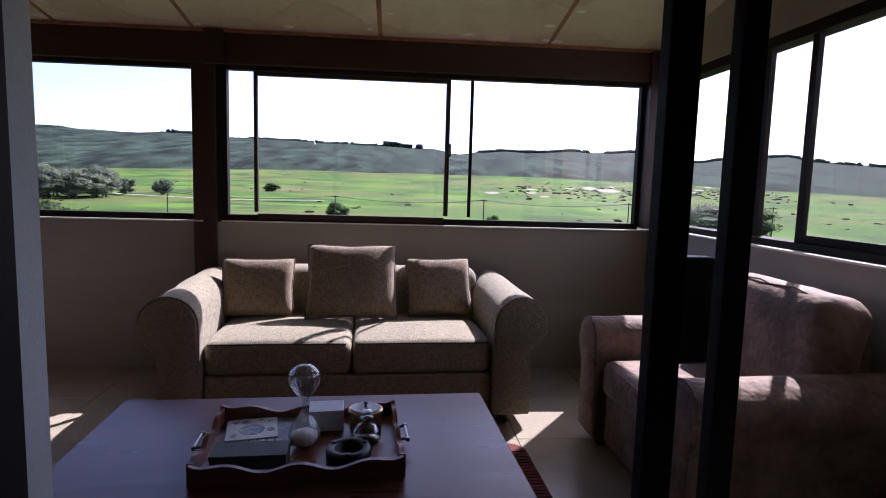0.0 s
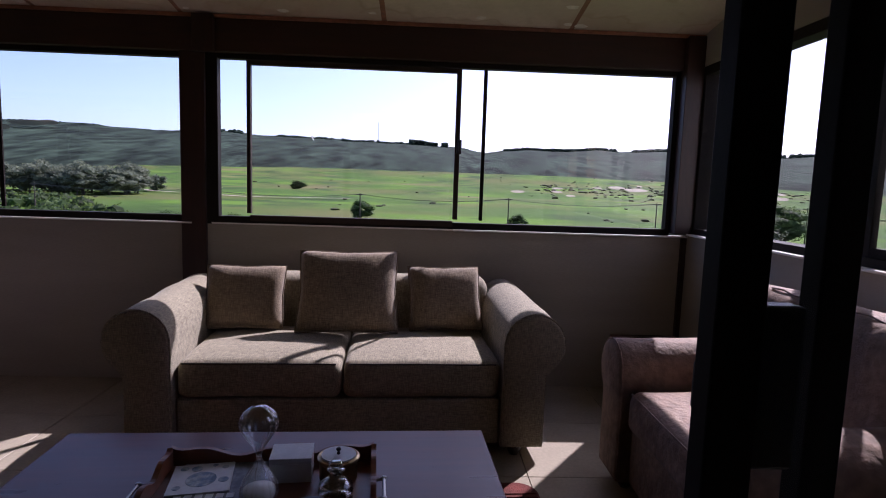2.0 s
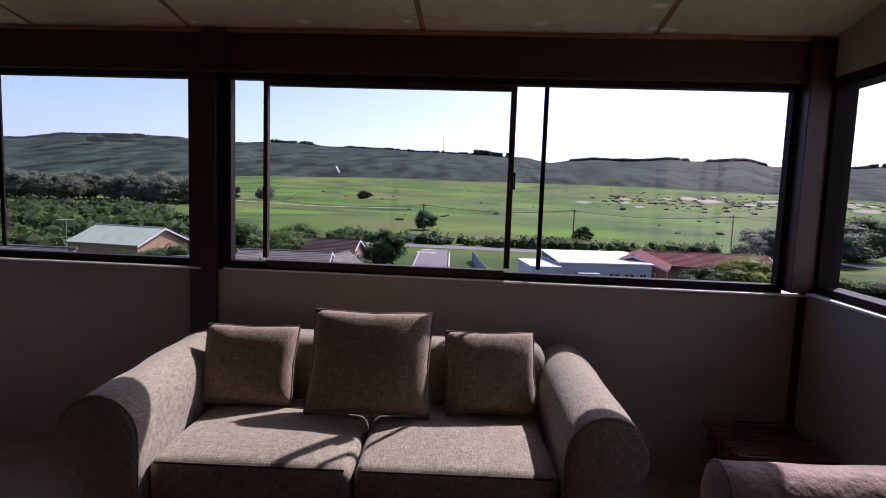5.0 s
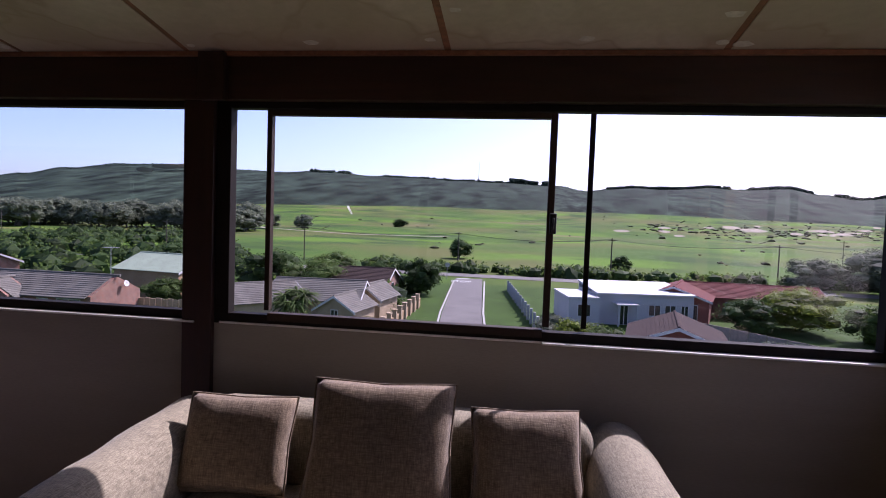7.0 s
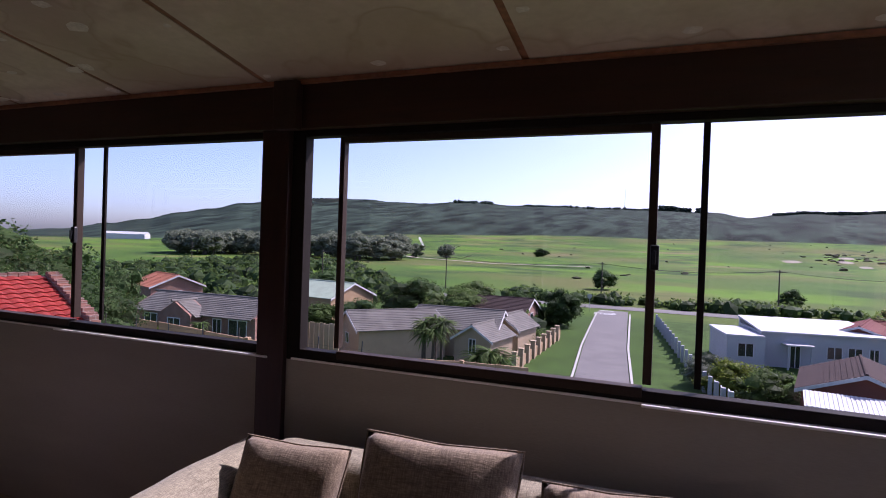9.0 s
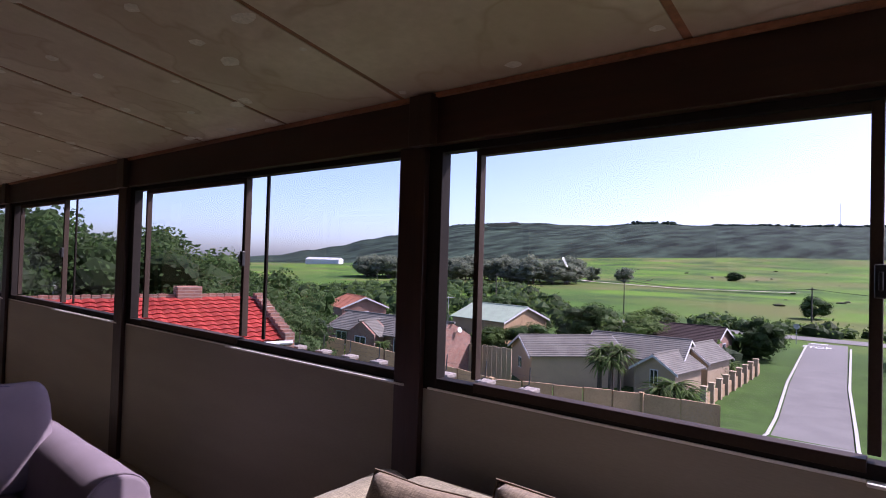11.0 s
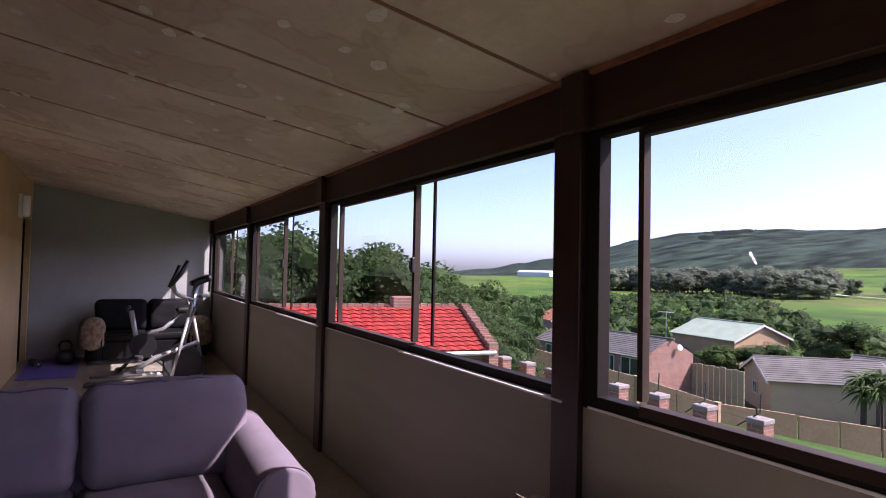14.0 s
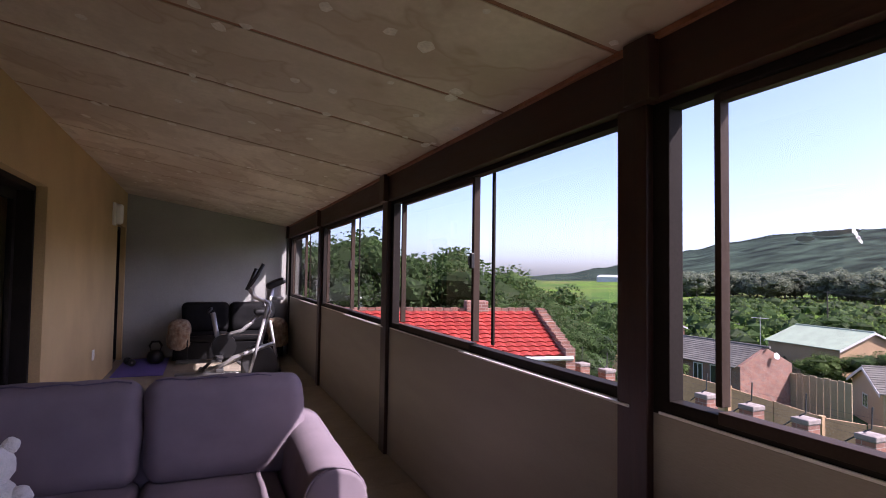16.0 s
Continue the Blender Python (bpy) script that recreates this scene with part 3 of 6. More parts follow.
def couch(name, at, rz, label, cat, width, depth, arm, seat_top, back_top, n_seat, cloth, pipe, base_top=0.32, back_y=0.72, seat_front=0.05, back_cushions=False, arm_drop=0.0):
    w, r, h0, h1, col = arm
    c = thing(name, at, label, cat, rz)
    x_in = width / 2 - w
    bm = B()
    box(bm, -x_in + 0.002, x_in - 0.002, 0.06, depth - 0.02, 0.06, base_top, 0.012)
    part("base", bm, cloth, c)
    bm = B()
    soft_box(bm, -x_in - 0.04, x_in + 0.04, back_y, depth, 0.06, back_top if not back_cushions else back_top - 0.14, 0.09, crown=0.0, seed=3)
    part("backrest", bm, cloth, c, smooth=True)
    for s in (-1, 1):
        bm = B()
        rolled_arm(bm, s, x_in, w, r, h0, h1, col, 0.0, depth - 0.03)
        a = part("armrest", bm, cloth, c, smooth=True)
        bm = B()
        front_piping(bm, s, x_in, w, r, h0, col, 0.012)
        part("piping", bm, cloth, a)
    cw = 2 * x_in / n_seat
    for i in range(n_seat):
        bm = B()
        soft_box(bm, -x_in + i * cw + 0.003, -x_in + (i + 1) * cw - 0.003, seat_front, back_y + 0.03, base_top + 0.003, seat_top - 0.02, 0.045, crown=0.028, ripple=0.006, seed=i * 3.1)
        sc = part("seat_cushion", bm, cloth, c, smooth=True)
        bm = B()
        zt = seat_top - 0.035
        tube(bm, [(-x_in + i * cw + 0.03, seat_front + 0.012, zt), (-x_in + i * cw + cw / 2, seat_front + 0.004, zt + 0.004), (-x_in + (i + 1) * cw - 0.03, seat_front + 0.012, zt)], 0.004, 6)
        part("piping", bm, pipe, sc)
    if back_cushions:
        for i in range(n_seat):
            bm = B()
            m = pose(0, back_y - 0.02, seat_top - 0.03, -9)
            soft_box(bm, -x_in + i * cw - (0.12 if i == 0 else -0.004), -x_in + (i + 1) * cw + (0.12 if i == n_seat - 1 else -0.004), -0.13, 0.09, 0.0, back_top - seat_top + 0.03, 0.085, n=14, crown=0.012, ripple=0.012, seed=i * 5.7, mat4=m)
            bc = part("back_cushion", bm, cloth, c, smooth=True)
            bm = B()
            zt = back_top - seat_top + 0.035
            tube(bm, [m @ Vector((-x_in + i * cw + 0.05 + (cw - 0.1) * k / 8, -0.09, zt - 0.01 + 0.006 * math.sin(k * 2.1))) for k in range(9)], 0.004, 6)
            part("piping", bm, pipe, bc)
    for fx in (-x_in - 0.08, x_in + 0.08):
        for fy in (0.08, depth - 0.1):
            bm = B()
            lathe(bm, [(0.022, 0.0), (0.032, 0.02), (0.036, 0.045), (0.03, 0.066)], 14, (fx, fy, 0))
            part("foot", bm, M_foot, c, smooth=True)
    return c


sofa = couch("sofa", (0.085, 2.735, 0), 3.0, "beige woven two-seat sofa with rolled arms, sunlit seat", "sofa", 2.10, 0.95, (0.29, 0.145, 0.715, 0.735, 0.20), 0.49, 0.77, 2, M_beige, M_pipe, base_top=0.285, back_y=0.70)


def cushion(x, y, z, w, h, tilt, rz, label):
    c = thing("cushion", (x, y, z), label, "cushion", rz, "cushions on the sofa")
    m = pose(0, 0, h / 2 * math.cos(radians(tilt)), -tilt)
    bm = B()
    pillow(bm, w, h, 0.15, n=18, mat4=m)
    part("cover", bm, M_cush, c, smooth=True)
    bm = B()
    pts = []
    for (a, b) in (((-1, -1), (1, -1)), ((1, -1), (1, 1)), ((1, 1), (-1, 1)), ((-1, 1), (-1, -1))):
        for k in range(9):
            u, v = a[0] + (b[0] - a[0]) * k / 9, a[1] + (b[1] - a[1]) * k / 9
            s = 1 - 0.06 * (1 - abs(u * v))
            pts.append(m @ Vector((u * w / 2 * s, 0, v * h / 2 * s)))
    pts.append(pts[0])
    tube(bm, pts, 0.0045, 6)
    part("piping", bm, M_cush, c)
    return c


cushion(-0.53, 3.33, 0.497, 0.43, 0.365, 28, 5, "small brown woven square cushion with corded edge")
cushion(0.04, 3.31, 0.497, 0.545, 0.47, 27, 4, "large brown woven square cushion with corded edge")
cushion(0.58, 3.39, 0.497, 0.415, 0.375, 27, 8, "small brown woven square cushion leaning on the backrest")

# ---- armchair under the side window ----
couch("armchair", (1.29, 2.14, 0), -90.0, "brown suede armchair with rolled arms and curved back", "armchair", 1.22, 0.84, (0.27, 0.125, 0.655, 0.675, 0.215), 0.50, 0.93, 1, M_suede, M_suede, base_top=0.30, back_y=0.62, seat_front=0.03, back_cushions=True)

# ---- lilac couch ----
couch("couch", (-1.755, 2.165, 0), 90.0, "lilac cloth two-seat couch with loose back cushions", "sofa", 1.82, 1.0, (0.27, 0.13, 0.665, 0.70, 0.22), 0.47, 0.93, 2, M_lilac, M_pipe_lilac, back_y=0.78, seat_front=0.04, back_cushions=True)
M_plush = mat("white_plush", (0.75, 0.72, 0.68), 0.95, var=0.12, scale=30, grain=160, bump=0.8, depth=0.01)
bm = B()
for c, r in (((0, 0, 0.11), 0.11), ((0.02, 0.01, 0.26), 0.085), ((0.10, 0.10, 0.05), 0.05), ((0.17, 0.15, 0.06), 0.042), ((0.14, -0.08, 0.05), 0.05), ((0.01, 0.11, 0.14), 0.04), ((0.0, 0.07, 0.33), 0.03), ((0.0, -0.06, 0.33), 0.03)):
    bmesh.ops.create_icosphere(bm, subdivisions=3, radius=r, matrix=Matrix.Translation(c))
for v in bm.verts:
    v.co += Vector(noise.noise_vector(v.co * 60)) * 0.006
plush = part("plush_toy", bm, M_plush, smooth=True)
plush.matrix_world = pose(-2.0, 1.70, 0.478)
tagged(plush, "white fluffy plush toy on the lilac couch", "plush toy")

# ---- corner table ----
M_wood = mat("red_brown_wood", (0.13, 0.045, 0.025), 0.28, var=0.35, scale=4, grain=30, bump=0.08, stretch=(0.12, 1, 1))
ct = thing("corner_table", (1.86, 3.49, 0), "low red-brown wooden side table in the corner", "side table")
bm = B()
box(bm, -0.21, 0.21, -0.21, 0.21, 0.37, 0.395, 0.006)
part("tabletop", bm, M_wood, ct)
bm = B()
box(bm, -0.185, 0.185, -0.185, 0.185, 0.31, 0.37, 0.002)
part("apron", bm, M_wood, ct)
for sx in (-1, 1):
    for sy in (-1, 1):
        bm = B()
        box(bm, sx * 0.165 - 0.022, sx * 0.165 + 0.022, sy * 0.165 - 0.022, sy * 0.165 + 0.022, 0, 0.31, 0.004)
        part("leg", bm, M_wood, ct)

# ---- coffee table, rug, tray ----
M_table = mat("polished_red_wood", (0.135, 0.045, 0.034), 0.3, var=0.35, scale=2.5, grain=22, bump=0.05, stretch=(0.1, 1, 1), spec=0.5)
TZ = 0.41
tb = thing("coffee_table", (-0.018, 1.673, 0), "polished dark red-brown wooden coffee table", "coffee table", 3.2)
bm = B()
box(bm, -0.724, 0.724, -0.49, 0.488, TZ - 0.035, TZ, 0.004)
part("tabletop", bm, M_table, tb)
bm = B()
box(bm, -0.66, 0.66, -0.42, 0.42, TZ - 0.115, TZ - 0.037, 0.003)
part("apron", bm, M_table, tb)
for sx in (-1, 1):
    for sy in (-1, 1):
        bm = B()
        box(bm, sx * 0.63 - 0.04, sx * 0.63 + 0.04, sy * 0.39 - 0.04, sy * 0.39 + 0.04, 0.014, TZ - 0.037, 0.006)
        part("leg", bm, M_table, tb)
M_rug = mat("dark_red_rug", (0.16, 0.03, 0.022), 0.95, var=0.45, scale=10, grain=200, bump=0.5)
rug = thing("rug", (-0.02, 1.74, 0), "dark red ribbed rug under the coffee table", "rug", 2.0)
bm = B()
o = []
for cx, cy, a0 in ((0.92, 0.70, 0), (-0.92, 0.70, 90), (-0.92, -0.50, 180), (0.92, -0.50, 270)):
    for k in range(7):
        a = radians(a0 + 15 * k)
        o.append((cx + 0.09 * math.cos(a), cy + 0.09 * math.sin(a)))
extrude_outline(bm, o, "z", 0.0, 0.009)
part("backing", bm, M_rug, rug)
bm = B()
for k in range(44):
    y = -0.5 + k * 1.2 / 43
    box(bm, -1.0, 1.0, y - 0.008, y + 0.008, 0.009, 0.0135)
part("ribs", bm, M_rug, rug, kind="stuff")

tray = thing("tray", (0.012, 1.672, TZ), "red-brown wooden tray with scalloped rim", "tray", 4.5)
M_tray = mat("red_wood_tray", (0.20, 0.07, 0.035), 0.35, var=0.35, scale=5, grain=30, bump=0.08, stretch=(0.15, 1, 1))
TW, TD = 0.308, 0.228
bm = B()
box(bm, -TW + 0.008, TW - 0.008, -TD + 0.008, TD - 0.008, 0.004, 0.016)
part("tray_base", bm, M_tray, tray)


def wavy_side(axis, at, half):
    bm = B()
    top = []
    n = 36
    for k in range(n + 1):
        u = -1 + 2 * k / n
        z = 0.056 + 0.011 * math.cos(u * math.pi * 3) + 0.03 * abs(u) ** 6
        top.append((u * half, z))
    pts = [(-half, 0.0)] + [(half, 0.0)] + top[::-1]
    extrude_outline(bm, pts, axis, at - 0.008, at + 0.008)
    return bm


for ax, v, half in (("y", -TD, TW), ("y", TD, TW), ("x", -TW, TD - 0.009), ("x", TW, TD - 0.009)):
    part("rim", wavy_side(ax, v, half), M_tray, tray)
M_chrome = mat("dull_steel", (0.35, 0.33, 0.30), 0.3, metal=1.0, var=0.1, grain=100, bump=0.02)
for s in (-1, 1):
    bm = B()
    x = s * (TW + 0.03)
    tube(bm, [(s * (TW + 0.006), -0.05, 0.045), (x, -0.052, 0.047), (x, 0.052, 0.047), (s * (TW + 0.006), 0.05, 0.045)], 0.005, 8)
    lathe(bm, [(0.007, 0.0), (0.008, 0.012), (0.004, 0.014)], 8, (x, -0.055, 0.04))
    lathe(bm, [(0.007, 0.0), (0.008, 0.012), (0.004, 0.014)], 8, (x, 0.055, 0.04))
    part("handle", bm, M_chrome, tray, "dull steel bar handle")

M_clear = glass_mat("clear_glass", thin=True, gloss=(0.8, 0.07), power=1.6, tint=(0.93, 0.95, 0.96))
M_clear2 = glass_mat("bottle_glass", thin=False, tint=(0.95, 0.97, 0.97))
M_sand = mat("white_sand", (0.8, 0.77, 0.72), 0.9, var=0.08, scale=40, grain=300, bump=0.3)
Z0 = TZ + 0.0165
hg = thing("hourglass", (0.012, 1.662, Z0), "fluted clear glass hourglass with white sand", "hourglass")


def bulb(z0, z1, r):
    """A fluted bulb from its wide end at z0 to its neck at z1."""
    pr = []
    for k in range(25):
        u = k / 24
        if u < 0.3:
            rr = r * math.sin(math.pi / 2 * (0.25 + 0.75 * u / 0.3))
        else:
            q = (u - 0.3) / 0.7
            rr = 0.007 + (r - 0.007) * (0.5 + 0.5 * math.cos(math.pi * q)) ** 0.9
        pr.append((rr, z0 + (z1 - z0) * u))
    if z1 < z0:
        pr = pr[::-1]
    bm = B()
    lathe(bm, pr, 96, flute=0.035, nf=16)
    return bm


part("bulb", bulb(0.0, 0.140, 0.051), M_clear, hg, smooth=True)
part("bulb", bulb(0.278, 0.139, 0.051), M_clear, hg, smooth=True)
bm = B()
lathe(bm, [(0.017, 0.004), (0.033, 0.013), (0.043, 0.031), (0.043, 0.046), (0.002, 0.055)], 32)
part("sand", bm, M_sand, hg, smooth=True)

M_paper = mat("printed_paper", (0.62, 0.64, 0.66), 0.5, var=0.1, scale=20, grain=90, bump=0.02)
M_print = mat("blue_print", (0.12, 0.2, 0.3), 0.5, var=0.5, scale=40, grain=120, bump=0.02, tint=(0.45, 0.5, 0.52))
M_darkprint = mat("dark_cover", (0.05, 0.055, 0.07), 0.4, var=0.5, scale=25, grain=80, bump=0.02, tint=(0.2, 0.2, 0.2))
mg = thing("magazine", (-0.125, 1.775, Z0), "glossy dark magazine with a printed cover", "magazine", 6)
bm = B()
box(bm, -0.13, 0.13, -0.105, 0.105, 0.0, 0.008, 0.001, 1)
part("page_block", bm, M_darkprint, mg)
bm = B()
for k in range(6):
    box(bm, -0.11 + k * 0.028, -0.09 + k * 0.028, -0.098, -0.076, 0.0082, 0.0092)
part("title_bars", bm, M_paper, mg)
cd = thing("greeting_card", (-0.185, 1.775, Z0 + 0.0095), "white card with blue round print", "card", 12)
bm = B()
box(bm, -0.085, 0.085, -0.085, 0.085, 0.0, 0.004, 0.001, 1)
part("sheet", bm, M_paper, cd)
bm = B()
cyl(bm, (0.0, -0.01, 0.004), (0.0, -0.01, 0.0052), 0.042, seg=28)
part("emblem", bm, M_print, cd, "blue round emblem")
for x, y, r in ((0.06, 0.055, 0.01), (-0.055, 0.06, 0.012), (0.062, -0.02, 0.015), (-0.06, -0.05, 0.012), (0.03, 0.07, 0.008), (-0.02, 0.055, 0.016)):
    bm = B()
    cyl(bm, (x, y, 0.004), (x, y, 0.0048), r, seg=10)
    part("dot", bm, M_print, cd)
M_slate = mat("grey_green_box", (0.07, 0.085, 0.075), 0.6, var=0.2, scale=20, grain=150, bump=0.2)
bx = thing("gift_box", (-0.135, 1.555, Z0), "flat dark grey-green card box", "box", 3)
bm = B()
box(bm, -0.113, 0.113, -0.05, 0.05, 0, 0.03, 0.002)
part("tray_half", bm, M_slate, bx)
bm = B()
box(bm, -0.115, 0.115, -0.052, 0.052, 0.031, 0.045, 0.002)
part("lid", bm, M_slate, bx)
wb = thing("small_box", (0.065, 1.825, Z0), "small white card box on the tray", "box", 6)
bm = B()
box(bm, -0.06, 0.06, -0.05, 0.05, 0, 0.058, 0.002)
part("body", bm, M_paper, wb)
bm = B()
box(bm, -0.061, 0.061, -0.051, 0.051, 0.0585, 0.075, 0.002)
part("lid", bm, M_paper, wb)
M_gold = mat("brushed_gold", (0.55, 0.42, 0.25), 0.3, metal=1.0, var=0.15, grain=120, bump=0.02)
tin = thing("candle_tin", (0.205, 1.812, Z0), "round gold-rimmed tin with white dial lid", "tin")
bm = B()
lathe(bm, [(0.052, 0.0), (0.056, 0.003), (0.056, 0.055), (0.05, 0.058)], 36)
part("can", bm, M_gold, tin, smooth=False)
bm = B()
lathe(bm, [(0.060, 0.058), (0.062, 0.062), (0.062, 0.069), (0.056, 0.072), (0.052, 0.070)], 36)
li = part("lid", bm, M_gold, tin, smooth=False)
bm = B()
lathe(bm, [(0.051, 0.0705), (0.051, 0.0745)], 32)
part("dial", bm, M_paper, li, "white dial face")
bm = B()
lathe(bm, [(0.006, 0.0746), (0.003, 0.082), (0.008, 0.088), (0.005, 0.094)], 12)
part("knob", bm, M_black, li, "small dark knob")
bt = thing("glass_bottle", (0.215, 1.69, Z0), "squat clear glass bottle with stopper", "bottle")
bm = B()
lathe(bm, [(0.04, 0.0), (0.048, 0.006), (0.05, 0.03), (0.046, 0.048), (0.026, 0.064), (0.017, 0.07), (0.017, 0.084), (0.024, 0.088), (0.024, 0.093)], 32)
part("flask", bm, M_clear, bt, smooth=True)
bm = B()
lathe(bm, [(0.012, 0.075), (0.013, 0.094), (0.02, 0.1), (0.02, 0.108), (0.012, 0.114)], 20)
part("stopper", bm, M_clear, bt, smooth=True)
bm = B()
lathe(bm, [(0.038, 0.004), (0.045, 0.01), (0.046, 0.026)], 28)
part("liquid", bm, M_clear, bt, smooth=True)
ash = thing("ashtray", (0.165, 1.565, Z0), "round black ashtray with thick rim", "ashtray")
bm = B()
lathe(bm, [(0.062, 0.0), (0.07, 0.006), (0.072, 0.035), (0.066, 0.044), (0.05, 0.044), (0.044, 0.036), (0.042, 0.016), (0.002, 0.014)], 40)
part("bowl", bm, M_black, ash, smooth=True)
for a in (0, 120, 240):
    bm = B()
    x, y = 0.058 * math.cos(radians(a + 30)), 0.058 * math.sin(radians(a + 30))
    box(bm, x - 0.008, x + 0.008, y - 0.008, y + 0.008, 0.040, 0.049, 0.003)
    part("rest", bm, M_black, ash)

# ---- far end: exercise corner ----
M_grey = mat("silver_paint", (0.42, 0.42, 0.42), 0.35, metal=0.5, var=0.1, grain=80, bump=0.03)
M_dgrey = mat("dark_grey_plastic", (0.05, 0.05, 0.052), 0.5, var=0.2, grain=80, bump=0.05)
el = thing("elliptical_trainer", (-7.55, 3.08, 0), "silver and black elliptical trainer", "exercise machine")


def bar(name, pts, r, m, lab=""):
    bm = B()
    tube(bm, [Vector(p) for p in pts], r, 10)
    return part(name, bm, m, el, lab, smooth=True)


bar("handle_grip", [(0.16, 0.06, 1.56), (0.16, -0.02, 1.40), (0.16, -0.13, 1.235)], 0.026, M_black, "black foam grip")
bar("handle_tube", [(0.16, -0.10, 1.25), (0.16, -0.06, 1.14), (0.15, 0.04, 1.09), (0.14, 0.14, 1.06), (0.13, 0.16, 0.92), (0.13, 0.10, 0.75), (0.13, -0.02, 0.40)], 0.019, M_grey)
bar("handle_grip", [(-0.22, 0.00, 1.50), (-0.22, -0.05, 1.36), (-0.22, -0.12, 1.20)], 0.026, M_black, "black foam grip")
bar("handle_tube", [(-0.22, -0.10, 1.22), (-0.22, -0.02, 1.10), (-0.2, 0.10, 1.04), (-0.18, 0.16, 0.88), (-0.18, 0.06, 0.45)], 0.019, M_grey)
bar("column", [(0, 0.19, 1.24), (0, 0.13, 0.86), (0, 0.05, 0.48), (0, 0.03, 0.12)], 0.038, M_grey)
bar("leg", [(0.18, 0.09, 0.83), (0.24, -0.02, 0.40), (0.28, -0.12, 0.02)], 0.021, M_grey)
bar("leg", [(-0.14, 0.19, 0.78), (-0.20, 0.27, 0.40), (-0.24, 0.36, 0.02)], 0.021, M_grey)
bar("foot_bar", [(0.3, -0.12, 0.03), (0.0, 0.10, 0.03), (-0.3, 0.36, 0.03)], 0.03, M_dgrey)
bar("foot_bar", [(0.12, -1.02, 0.03), (-0.12, -0.92, 0.03), (-0.3, -0.82, 0.03)], 0.03, M_dgrey)
bar("side_rail", [(0.12, 0.22, 0.50), (0.14, -0.28, 0.33), (0.14, -0.55, 0.14)], 0.028, M_grey)
bar("side_rail", [(-0.14, 0.22, 0.46), (-0.16, -0.28, 0.24), (-0.16, -0.62, 0.12)], 0.028, M_grey)
bar("main_beam", [(0, 0.30, 0.07), (0, -0.4, 0.10), (0, -1.0, 0.05)], 0.035, M_grey)
for x, z in ((0.14, 0.12), (-0.16, 0.24)):
    bm = B()
    box(bm, x - 0.08, x + 0.08, -0.98, -0.42, z, z + 0.035, 0.012)
    box(bm, x - 0.08, x + 0.08, -0.50, -0.40, z + 0.03, z + 0.08, 0.012)
    part("pedal", bm, M_dgrey, el)
bm = B()
cyl(bm, (-0.07, 0.05, 0.26), (0.07, 0.05, 0.26), 0.22, seg=28)
box(bm, -0.06, 0.06, -0.18, 0.30, 0.06, 0.30, 0.03)
part("flywheel_housing", bm, M_dgrey, el)
bm = B()
m = pose(0.02, 0.24, 1.30, 0, 0, 0) @ pose(0, 0, 0, 25, 0, 0)
soft_box(bm, -0.14, 0.14, -0.13, 0.13, -0.04, 0.04, 0.035, crown=0.01, mat4=m)
part("console", bm, M_black, el, smooth=True)
bm = B()
box(bm, -0.10, 0.10, 0.20, 0.34, 1.08, 1.12, 0.01)
part("bottle_shelf", bm, M_dgrey, el)

bk = thing("exercise_bike", (-8.25, 2.6, 0), "black folding exercise bike with silver post", "exercise machine")
for nm, pts, r, m in (("seat_post", [(0, -0.06, 0.86), (0, 0.0, 0.55), (0, 0.08, 0.3)], 0.035, M_grey), ("frame_bar", [(0, 0.0, 0.50), (0, 0.35, 0.60), (0, 0.6, 0.85)], 0.03, M_grey),
                      ("handlebar", [(0.2, -0.12, 0.88), (0.1, -0.08, 0.92), (-0.1, -0.08, 0.92), (-0.2, -0.12, 0.88)], 0.016, M_black), ("foot_bar", [(0.25, -0.2, 0.03), (-0.25, -0.2, 0.03)], 0.028, M_dgrey),
                      ("foot_bar", [(0.25, 0.45, 0.03), (-0.25, 0.45, 0.03)], 0.028, M_dgrey), ("strut", [(0, -0.2, 0.03), (0, 0.08, 0.32), (0, 0.45, 0.03)], 0.025, M_dgrey)):
    bm = B()
    tube(bm, pts, r, 10)
    part(nm, bm, m, bk, smooth=True)
bm = B()
cyl(bm, (-0.06, 0.1, 0.38), (0.06, 0.1, 0.38), 0.17, seg=24)
part("flywheel_housing", bm, M_black, bk)
bm = B()
soft_box(bm, -0.11, 0.11, 0.5, 0.75, 0.83, 0.9, 0.03)
part("saddle", bm, M_black, bk, smooth=True)

couch("old_sofa", (-9.2, 2.82, 0), 90.0, "black sofa with floral throw over its arms", "sofa", 1.75, 0.86, (0.26, 0.12, 0.62, 0.64, 0.21), 0.46, 0.93, 2, M_blackhide, M_pipe, back_y=0.6, back_cushions=True)
for yy in (2.07, 3.57):
    t_ = thing("throw", (-9.19, yy, 0), "beige floral throw draped over the sofa arm", "throw", group="throws")
    bm = B()
    soft_box(bm, -0.62, 0.03, -0.165, 0.165, 0.20, 0.665, 0.13, crown=0.01, ripple=0.02)
    part("cloth", bm, M_floral, t_, smooth=True)

